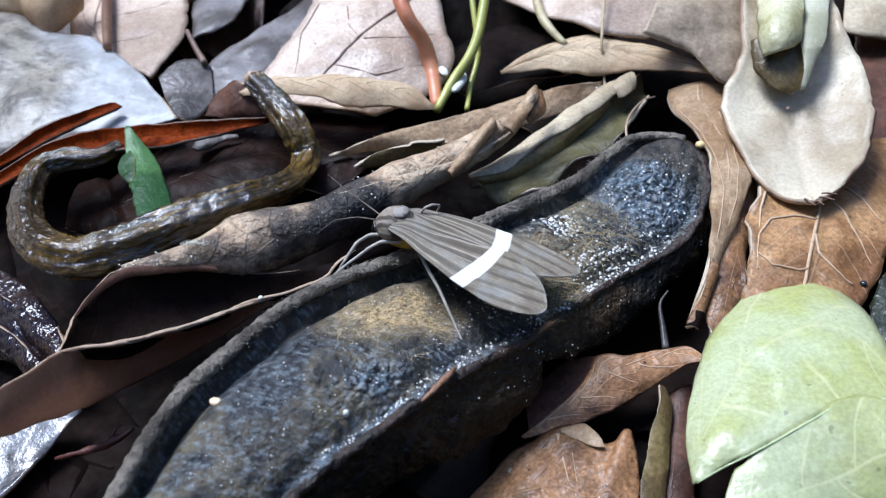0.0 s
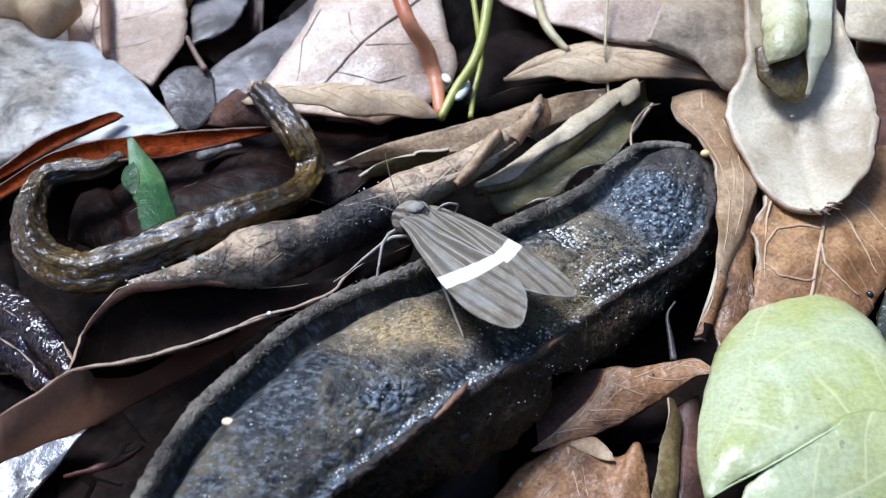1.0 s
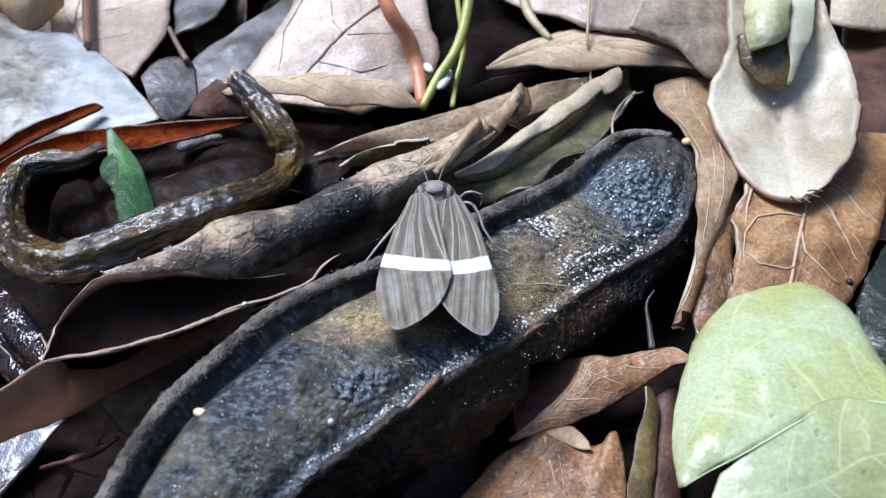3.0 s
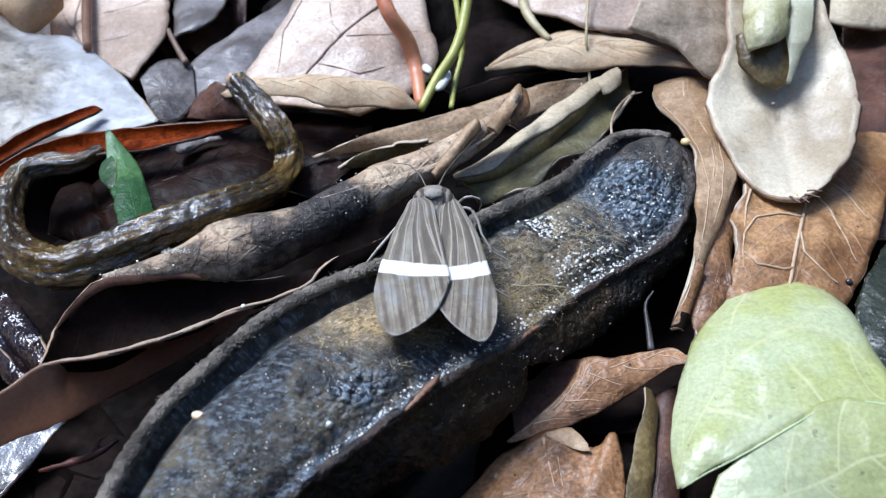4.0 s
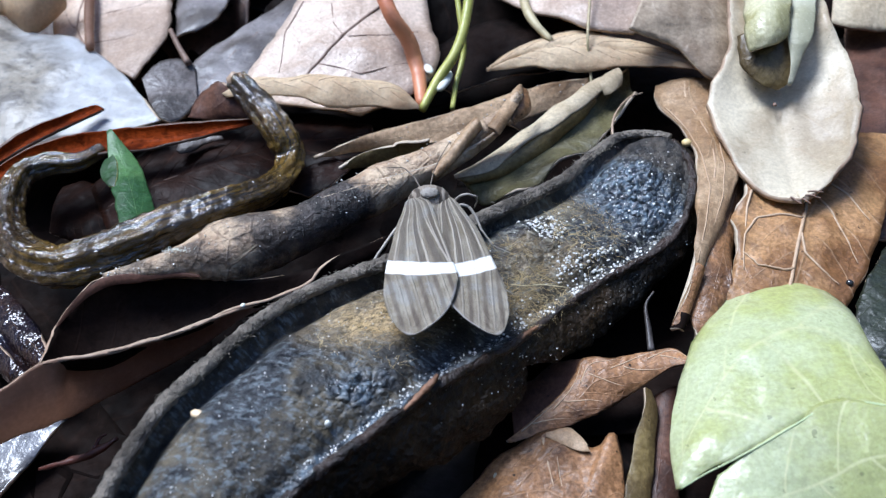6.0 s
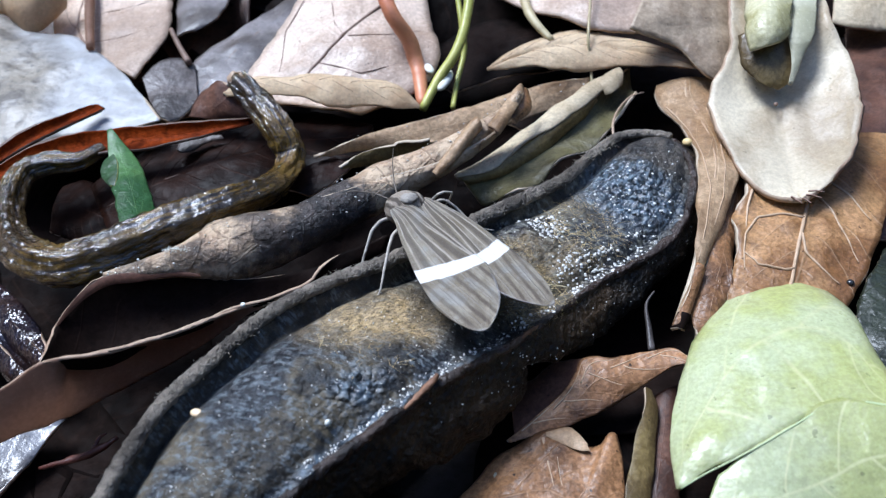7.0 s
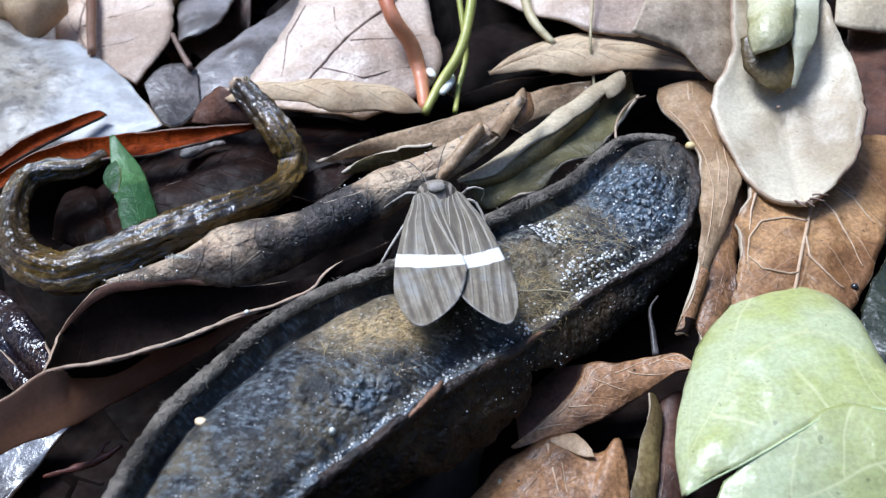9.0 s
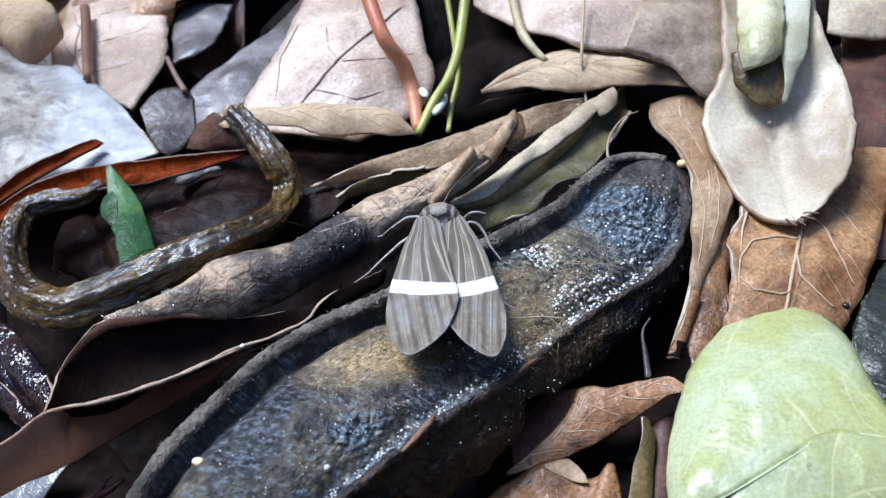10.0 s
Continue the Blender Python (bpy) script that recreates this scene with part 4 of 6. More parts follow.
# ---- leaves at the right ----
leaf("long tan leaf with its tip broken off", [(4.1, 73.9, 7.1), (6.3, 75.6, 7.7), (9.2, 77.1, 8.2), (12.1, 77.6, 8.5), (15.2, 76.5, 8.8), (19.7, 74.0, 9.0), (24.1, 71.2, 8.6)], [(4.1, 73.9, 7.0), (7.8, 73.7, 7.2), (11.5, 72.5, 7.6), (15.8, 71.9, 8.0), (20.0, 71.6, 8.2), (23.9, 70.5, 8.4)], CREAM, 0.14, 0.5, rib=0.12, rib_mat=VEIN_PALE, side=7, side_mat=VEIN_PALE, side_r=0.05, crease=0.25)
leaf("brown leaf crossing above the others", [(4.0, 88.1, 8.0), (7.9, 82.2, 9.0), (11.0, 79.0, 9.4), (14.6, 76.1, 9.8), (18.9, 75.5, 9.5), (22.7, 77.9, 9.0)], [(4.3, 95.3, 9.0), (10.7, 94.7, 9.0), (16.5, 90.8, 10.0), (21.1, 89.0, 10.0), (25.0, 87.4, 10.0), (27.9, 87.2, 10.0)], PINK, 0.06)
leaf("greyish tan leaf with a wavy margin", [(17.2, 72.4, 11.9), (19.7, 72.1, 11.0), (21.8, 71.6, 10.0), (23.6, 69.4, 8.8), (26.0, 68.7, 7.8)], [(20.5, 80.4, 12.0), (24.6, 81.2, 12.0), (28.7, 81.6, 11.0), (28.5, 74.8, 9.3), (26.9, 68.9, 7.6)], DRAB, 0.08, 0.8, edge=EDGE_PALE)
leaf("olive yellow leaf scrap", [(40.1, 81.4, 6.0), (43.2, 80.0, 6.0), (48.5, 80.5, 6.0)], [(42.8, 90.4, 7.0), (47.4, 91.3, 7.0), (52.2, 90.8, 7.0)], KHAKI, 0.1)
leaf("dark brown leaf lying low in the shade", [(44.1, 87.7, 3.6), (38.5, 69.2, 3.6), (33.9, 52.6, 3.4)], [(55.1, 86.1, 4.0), (46.8, 66.4, 4.0), (39.6, 50.8, 3.6)], MAROON, 0.05)
leaf("broad brown leaf with pale side veins", [(25.6, 64.2, 5.4), (24.7, 55.8, 6.3), (23.0, 52.8, 6.2), (22.4, 49.1, 6.1), (21.0, 45.0, 5.5), (19.8, 41.2, 3.6)], [(42.1, 64.9, 4.0), (37.2, 56.1, 4.5), (33.9, 50.2, 4.5), (31.4, 46.3, 4.5), (29.6, 43.9, 4.5), (27.0, 40.1, 3.2)], BROWN, 0.03, 0.7, rib=0, crease=0.15, side_mat=VEIN_PALE, side_r=0.13, edge=EDGE_PALE, thick=0.45, ruffle=1.1,
     spine=[(31.0, 58.2, 6.0), (29.1, 53.4, 6.05), (27.4, 49.7, 6.05), (26.1, 46.5, 5.75), (25.0, 44.0, 5.1)], spine_mat=VEIN_PALE,
     branches=[[(28.6, 52.4, 5.95), (26.8, 52.6, 6.05), (24.8, 52.3, 6.25), (23.4, 50.5, 6.45), (22.9, 48.8, 5.95), (22.6, 47.2, 5.9)],
               [(26.4, 47.2, 5.75), (25.7, 47.0, 5.85), (23.7, 47.5, 5.95), (22.9, 48.8, 5.95)],
               [(30.2, 56.4, 5.9), (31.2, 53.1, 5.55), (31.6, 50.6, 5.25), (31.9, 48.3, 4.75)],
               [(27.9, 50.6, 5.9), (27.7, 48.7, 5.85), (28.6, 47.2, 5.65), (29.6, 46.0, 5.35)],
               [(31.0, 58.0, 5.8), (33.2, 55.2, 5.2), (34.2, 52.6, 4.8)],
               [(25.0, 55.1, 6.75), (24.3, 53.5, 6.35), (23.6, 51.2, 6.4)]])
leaf("narrow torn strip of brown leaf", [(24.1, 57.6, 5.6), (21.7, 52.1, 5.8), (19.9, 48.0, 6.0), (18.2, 44.4, 5.0), (17.8, 41.3, 4.3)], [(25.7, 58.7, 5.2), (23.2, 52.4, 5.4), (21.9, 48.2, 5.2), (21.0, 45.0, 4.9), (19.1, 42.1, 4.1)], RUST, 0.12, 0.8, edge=EDGE_PALE, thick=0.5, ruffle=1.7)
leaf("narrow tan leaf twisted along its length", [(20.0, 70.7, 6.6), (19.6, 67.7, 6.5), (20.9, 63.6, 7.0), (21.1, 58.9, 7.3), (19.7, 52.0, 7.2), (18.5, 47.0, 6.6), (16.4, 42.8, 5.0)], [(26.0, 70.9, 6.3), (25.4, 64.2, 6.7), (24.8, 58.4, 6.9), (22.8, 53.7, 6.7), (20.7, 49.6, 6.4), (19.2, 46.9, 6.1), (17.2, 43.0, 5.0)], TAN, 0.12, 0.6, edge=EDGE_PALE, rib=0.13, rib_mat=VEIN_PALE, rib_at=0.45, side_mat=VEIN_PALE, side_r=0.09, ruffle=1.1,
     branches=[[(20.2, 67.0, 7.0), (21.4, 63.0, 7.6), (21.7, 59.2, 7.8), (21.5, 55.0, 7.6), (20.2, 50.7, 7.3), (19.0, 47.4, 6.8)],
               [(23.6, 66.0, 7.0), (23.7, 61.5, 7.5), (23.3, 57.6, 7.4), (22.3, 53.9, 7.2), (20.9, 50.8, 7.0)]],
     extra=[([(18.9, 47.2, 6.7), (17.6, 44.6, 5.9), (16.3, 42.4, 5.1)], [(19.4, 46.9, 6.3), (18.2, 44.6, 5.5), (17.3, 42.6, 4.9)], 0.3, RUST),
            ([(17.0, 43.4, 5.5), (16.6, 42.8, 5.2), (16.2, 42.2, 5.0)], [(17.8, 43.3, 5.2), (17.4, 42.7, 4.9), (17.1, 42.2, 4.8)], 0.35, DARK)])
leaf("pale cream dried leaf cupped upward", [(28.2, 82.4, 13.0), (26.4, 72.8, 12.4), (25.8, 69.5, 10.8), (23.6, 66.2, 9.0), (23.3, 62.3, 8.2), (24.2, 57.7, 7.6), (25.4, 54.7, 7.25), (26.9, 53.5, 7.15), (28.4, 53.2, 7.2)], [(36.3, 80.7, 13.5), (35.1, 72.1, 12.4), (35.9, 67.7, 11.0), (35.4, 62.4, 9.9), (33.6, 57.5, 9.0), (31.5, 55.0, 8.2), (29.7, 53.7, 7.5), (28.6, 53.3, 7.2)], PALE, -0.15, 0.6, edge=EDGE, thick=0.45, rib=0.06, rib_mat=VEIN_PALE, crease=0.3,
     side_mat=VEIN_DARK, side_r=0.09, branches=[[(27.6, 53.5, 7), (27.9, 53.1, 7), (28.2, 52.6, 7)], [(28.3, 53.5, 7), (28.6, 53.1, 7), (28.9, 52.6, 7)], [(28.8, 53.6, 7), (29.2, 53.4, 7), (29.8, 53.0, 7)], [(29.1, 54.0, 7), (29.6, 53.8, 7), (30.2, 53.6, 7)]])
leaf("yellow-green curled leaf lying in the pale leaf", [(29.1, 80.4, 14.0), (27.3, 71.7, 13.6), (26.6, 68.5, 12.9), (26.9, 67.1, 12.3)], [(33.3, 79.2, 14.4), (31.0, 71.0, 13.8), (30.3, 68.5, 13.2), (29.7, 68.2, 12.6)], CURL, 0.3, 0.3, edge=EDGE_PALE, name="curled_leaf",
     extra=[([(26.7, 70.3, 12.0), (26.4, 67.5, 11.0), (27.7, 65.7, 10.0), (29.1, 65.2, 9.6)], [(31.7, 70.8, 12.2), (31.2, 67.7, 11.2), (30.7, 65.9, 10.2), (29.4, 65.1, 9.6)], 0.12, UMBER),
            ([(33.1, 80.0, 14.0), (30.8, 70.5, 13.0), (30.3, 66.3, 11.6), (29.8, 64.6, 10.4)], [(36.0, 79.4, 14.2), (32.8, 69.3, 13.0), (31.3, 66.8, 11.8), (30.1, 64.6, 10.4)], 0.12, SAGE)])
leaf("blackish green leaf with a yellowed margin", [(35.1, 50.6, 4.8), (32.4, 47.1, 4.5), (30.4, 43.8, 4.3), (29.9, 40.3, 4.0), (30.3, 36.0, 4.0)], [(38.5, 49.4, 5.0), (37.4, 46.2, 4.6), (36.1, 42.9, 4.5), (34.6, 39.0, 4.2), (33.0, 34.9, 4.0)], NIGHT_GREEN, 0.05, 0.3, edge=EDGE)

# ---- leaves in front ----
leaf("broad pale green leaf folded along its midrib", [(14.0, 28.9, 5.6), (14.3, 32.8, 5.6), (15.8, 37.0, 5.4), (17.9, 41.2, 5.2), (21.6, 45.3, 5.0), (26.3, 46.7, 4.8), (29.0, 43.6, 5.5), (28.8, 37.6, 7.0), (28.8, 32.0, 8.5)], [(14.1, 28.9, 5.7), (15.7, 29.5, 6.3), (17.4, 30.1, 7.0), (19.3, 30.9, 7.3), (21.7, 32.0, 7.7), (24.4, 33.3, 8.0), (26.1, 33.0, 8.3), (27.3, 32.7, 8.5), (28.7, 31.9, 8.6)], GREEN, 0.08, 0.45, edge=EDGE_GREEN, name="green_leaf", thick=0.3, nv=30, ruffle=0.0, rib=0, rib_at=0.97, slope=0.12,
     extra=[([(15.2, 27.0, 5.6), (16.6, 29.3, 6.4), (18.9, 30.8, 7.3), (21.7, 32.1, 7.8), (24.4, 33.4, 8.1), (28.7, 32.0, 8.7)], [(16.5, 24.9, 5.0), (19.4, 24.8, 5.6), (22.6, 25.1, 5.2), (25.2, 25.5, 5.8), (27.9, 26.3, 6.4), (30.1, 27.9, 6.8)], 0.05, GREEN)], spine=[(14.1, 28.8, 5.9), (15.6, 29.4, 6.5), (17.4, 30.0, 7.1), (19.3, 30.8, 7.5), (21.6, 31.9, 7.9), (24.3, 33.2, 8.1), (26.7, 32.8, 8.5), (29.3, 31.6, 8.7)])
leaf("reddish brown leaf with an upturned olive margin", [(3.8, 35.7, 0.9), (8.2, 38.9, 2.4), (9.9, 41.2, 3.0), (12.1, 41.0, 3.2), (14.7, 41.4, 3.4), (16.5, 41.5, 3.5), (17.5, 39.9, 4.0)], [(4.0, 35.6, 0.9), (8.0, 36.5, 1.4), (10.0, 37.1, 1.7), (12.6, 38.4, 2.2), (14.4, 39.3, 2.8), (16.1, 40.0, 3.4), (17.5, 39.8, 4.0)], RUST, 0.12, 0.3, rib=0.08, rib_mat=VEIN_PALE, rib_at=0.3, side=5, side_mat=VEIN_PALE, side_r=0.06,
     # Left fold takes darker MAROON instead of RUST to stand for shadow.
     extra=[([(4.3, 39.7, 0.8), (7.0, 41.5, 1.4), (8.5, 41.8, 2.0), (9.9, 41.3, 2.9)], [(4.4, 35.6, 0.7), (6.8, 36.9, 1.2), (8.5, 38.1, 1.8), (9.9, 39.3, 2.5)], 0.05, MAROON)])
leaf("brown dead leaf with a torn notch", [(-2.6, 27.0, -1.4), (0.3, 26.9, -0.8), (3.3, 26.8, -0.1), (5.8, 26.7, 0.3), (8.4, 26.6, 0.3), (10.2, 26.6, 0.2)], [(-0.3, 31.3, -1.0), (3.0, 34.6, 0.2), (6.1, 36.0, 1.2), (8.1, 36.4, 1.4), (9.0, 35.5, 1.5), (9.4, 34.7, 1.5), (10.3, 34.7, 1.6), (11.2, 35.5, 2.0), (11.6, 34.2, 1.5), (11.6, 31.8, 1.0)], RUST, 0.04, 0.7, rib=0, nu=70,
     extra=[([(8.7, 26.5, 0.5), (7.4, 31.0, 1.1), (7.1, 34.3, 1.6)], [(8.8, 26.5, 0.5), (7.5, 31.0, 1.1), (7.2, 34.3, 1.6)], 0.0, VEIN_PALE),
            ([(6.6, 35.8, 1.6), (8.1, 36.0, 1.9), (8.8, 35.4, 2.0), (9.3, 34.5, 2.0)], [(6.6, 35.6, 1.6), (7.7, 34.8, 1.7), (8.7, 34.2, 1.8), (9.5, 34.1, 1.9)], 0.05, TAN),
            ([(6.3, 35.5, 1.5), (6.5, 33.7, 1.4), (6.7, 31.8, 1.2)], [(6.4, 35.5, 1.5), (6.5, 33.7, 1.4), (6.8, 31.8, 1.2)], 0.0, VEIN_PALE)])
leaf("thin tan strip of leaf on edge", [(13.9, 38.8, 2.6), (13.6, 37.1, 2.6), (12.5, 34.3, 2.4), (11.4, 31.0, 2.0), (10.8, 28.0, 1.4)], [(14.4, 38.9, 2.0), (14.6, 37.3, 1.8), (14.0, 34.4, 1.6), (13.2, 31.0, 1.2), (12.8, 28.0, 0.8)], UMBER, 0.12, 0.3, edge=EDGE_PALE, thick=0.2, rib=0.05, rib_mat=VEIN_PALE)
leaf("brown strip of leaf in the shade", [(11.0, 29.3, 0.3), (13.9, 35.4, 0.9), (15.0, 39.0, 1.2)], [(15.1, 29.1, 0.4), (15.8, 34.8, 1.0), (16.6, 39.8, 1.4)], MAROON, 0.1, 0.4)
leaf("shiny wet grey leaf corner", [(-36.7, 36.6, 1.2), (-32.5, 38.1, 1.6), (-28.6, 38.1, 2.2)], [(-34.2, 29.3, 0.6), (-31.7, 32.8, 1.0), (-28.6, 38.1, 2.0)], WETBLUE, 0.04, 0.4)
leaf("dark wet leaf with bluish glints", [(-42.5, 54.7, 1.8), (-36.7, 50.3, 2.6), (-32.6, 45.8, 3.4), (-29.8, 41.9, 4.0)], [(-39.0, 44.6, 1.0), (-35.4, 42.9, 1.6), (-32.9, 41.3, 2.2), (-30.2, 40.6, 3.0)], WETBLACK, 0.12, 1.1)
leaf("dark wet leaf strip with a bluish sheen", [(-40.1, 50.0, 3.2), (-35.3, 46.6, 4.0), (-31.8, 43.3, 4.4), (-29.6, 41.1, 4.4)], [(-40.1, 48.5, 2.0), (-35.9, 45.7, 3.0), (-32.6, 42.5, 3.4), (-30.3, 40.5, 3.8)], WETBLACK, 0.2, 0.6)
leaf("dark wet leaf strip with a bluish sheen", [(-38.9, 46.9, 3.2), (-34.9, 43.9, 3.8), (-32.8, 41.8, 4.0), (-31.5, 40.7, 4.0)], [(-38.7, 44.9, 2.0), (-35.4, 42.7, 2.6), (-33.5, 41.0, 3.0), (-32.1, 40.0, 3.2)], WETBLACK, 0.2, 0.6)

leaf("small wet pale scrap under the red leaf", [(-25.0, 64.7, 5.7), (-24.7, 66.0, 5.9), (-23.6, 66.4, 5.9), (-21.1, 66.6, 5.8)], [(-24.6, 64.4, 5.6), (-23.6, 64.8, 5.6), (-22.4, 65.8, 5.6), (-20.9, 66.4, 5.6)], SLATE, 0.1, 0.5, rib=0, nu=24, nv=12, thick=0.12, edge=EDGE_DARK)
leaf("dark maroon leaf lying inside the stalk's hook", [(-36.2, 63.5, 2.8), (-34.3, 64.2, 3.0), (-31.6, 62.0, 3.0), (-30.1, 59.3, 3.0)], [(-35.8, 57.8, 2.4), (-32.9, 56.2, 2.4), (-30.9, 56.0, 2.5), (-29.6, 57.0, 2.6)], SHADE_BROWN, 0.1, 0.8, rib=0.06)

# ---- stems and bits ----
stalk("seedling", "salmon-red and yellow-green seedling stems", "seedling", [
    ("red_stem", [(-6.7, 81.5, 14.5), (-5.1, 76.7, 12.2), (-3.5, 75.8, 9.6), (-2.9, 74.7, 7.7), (-2.5, 72.2, 6.8), (-2.3, 69.5, 6.2)], [0.75, 0.75, 0.75, 0.8, 0.75, 0.5], STEM_RED, dict(sides=12)),
    ("green_stem", [(-2.3, 68.9, 6.2), (-0.7, 71.9, 7.5), (1.0, 73.9, 9.0), (2.1, 76.8, 10.6), (3.2, 83.1, 13.2)], [0.4, 0.5, 0.5, 0.5, 0.5], STEM_GREEN, dict(sides=12)),
    ("thin_stem", [(0.6, 69.5, 5.8), (1.0, 72.6, 6.3), (1.9, 75.9, 8.0), (1.7, 77.9, 10.0), (1.1, 83.7, 13.0)], [0.25, 0.28, 0.28, 0.28, 0.28], STEM_GREEN, dict(sides=10))])
stalk("grass_stem", "thin straw-coloured grass stem standing upright", "stem", [("shaft", [(14.0, 70.9, 6.2), (13.9, 73.4, 8.4), (13.8, 74.7, 10.1), (15.0, 82.5, 13.0)], [0.12, 0.14, 0.14, 0.12], STEM_PALE, dict(sides=8))])
stalk("leaf_stalk", "pale greyish leaf stalk", "stem", [("shaft", [(7.9, 86.5, 10.6), (8.3, 80.8, 9.9), (9.0, 78.1, 9.5), (10.5, 75.8, 8.8)], [0.5, 0.5, 0.5, 0.3], STEM_PALE, dict(sides=8))])
stalk("curved_stem", "thin curved straw-coloured stem", "stem", [("shaft", [(15.9, 46.9, 4.0), (15.2, 46.0, 3.4), (15.1, 44.0, 3.1), (15.0, 42.0, 2.8)], [0.08, 0.16, 0.24, 0.28], SLATE, dict(sides=8))])
stalk("red_twig", "small broken red-brown twig", "twig", [("shaft", [(-28.9, 33.6, 2.6), (-26.1, 33.9, 3.2), (-24.2, 34.4, 3.8), (-23.3, 35.0, 4.0)], [0.12, 0.25, 0.3, 0.15], TWIG_RED, dict(sides=8, lumps=0.6)), ("side_twig", [(-25.0, 34.2, 3.5), (-24.6, 35.0, 4.0), (-24.1, 35.2, 4.2)], [0.2, 0.15, 0.06], TWIG_RED, dict(sides=8, lumps=0.5))])


def pebble(name, label, category, at, r, mat, squash=0.8, long=1.0, turn=0.0):
    bm = bmesh.new()
    bmesh.ops.create_icosphere(bm, subdivisions=2, radius=r * MM)
    for v in bm.verts:
        v.co *= 1 + 0.15 * noise.noise(v.co * 900 + Vector(at))
        v.co.z *= squash
        v.co.y *= long
        v.co.x /= long
        v.co = Matrix.Rotation(radians(turn), 3, "Z") @ v.co
    me = bpy.data.meshes.new(name)
    bm.to_mesh(me)
    bm.free()
    me.materials.append(mat)
    me.polygons.foreach_set("use_smooth", [True] * len(me.polygons))
    ob = new(name, me)
    ob.location = Vector(at) * MM
    return tagged(ob, label, category)


pebble("white_petal", "narrow white petal leaning beside the green stem", "petal", (-0.1, 72.1, 7.2), 1.05, WHITE_BIT, 0.4, 1.7, -22)
pebble("white_petal", "small white petal scrap behind the red stem", "petal", (-1.6, 73.6, 7.6), 0.6, WHITE_BIT, 0.4, 1.4, 20)
stalk("leaf_stalk", "thin grey-brown stalk of a fallen leaf", "stem", [("shaft", [(-28.9, 82.9, 7.6), (-28.4, 81.8, 7.6), (-27.3, 79.5, 7.5), (-25.9, 76.9, 7.3)], [0.25, 0.28, 0.3, 0.35], VEIN_DARK, dict(sides=10))])
stalk("leaf_stalk", "reddish brown stalk crossing a pinkish leaf", "stem", [("shaft", [(-40.2, 93.0, 8.6), (-39.3, 89.9, 8.3), (-37.9, 84.5, 8.1), (-36.5, 79.6, 7.9)], [0.55, 0.55, 0.5, 0.45], OUTER, dict(sides=12))])
pebble("yellow_egg", "tiny cream insect egg on a leaf margin", "egg", (20.9, 61.2, 7.2), 0.42, EGG)
pebble("black_bead", "tiny shiny black seed", "seed", (30.6, 46.3, 4.9), 0.3, BEAD)
pebble("white_speck", "tiny white speck on the leaf margin", "speck", (-14.6, 42.3, 9.2), 0.18, WHITE_BIT)
pebble("lichen_spot", "small pale green lichen spot on a brown leaf", "lichen", (3.1, 33.0, 0.75), 0.42, SAGE, 0.3)
pebble("pale_grain", "tiny pale grain on a brown leaf", "grain", (27.3, 51.2, 5.6), 0.2, EGG)
pebble("clear_bead", "tiny grey-brown bead on the pale leaf", "bead", (29.0, 64.2, 8.7), 0.2, VEIN_DARK)
stalk("curled_tendril", "thin brown curled leaf margin above the pod", "stem", [("shaft", [(15.0, 61.3, 6.8), (14.8, 63.5, 7.0), (15.5, 66.1, 7.0), (17.1, 68.6, 6.9), (18.6, 69.7, 6.6)], [0.1, 0.12, 0.1, 0.08, 0.05], EDGE, dict(sides=8, lumps=0.2))])

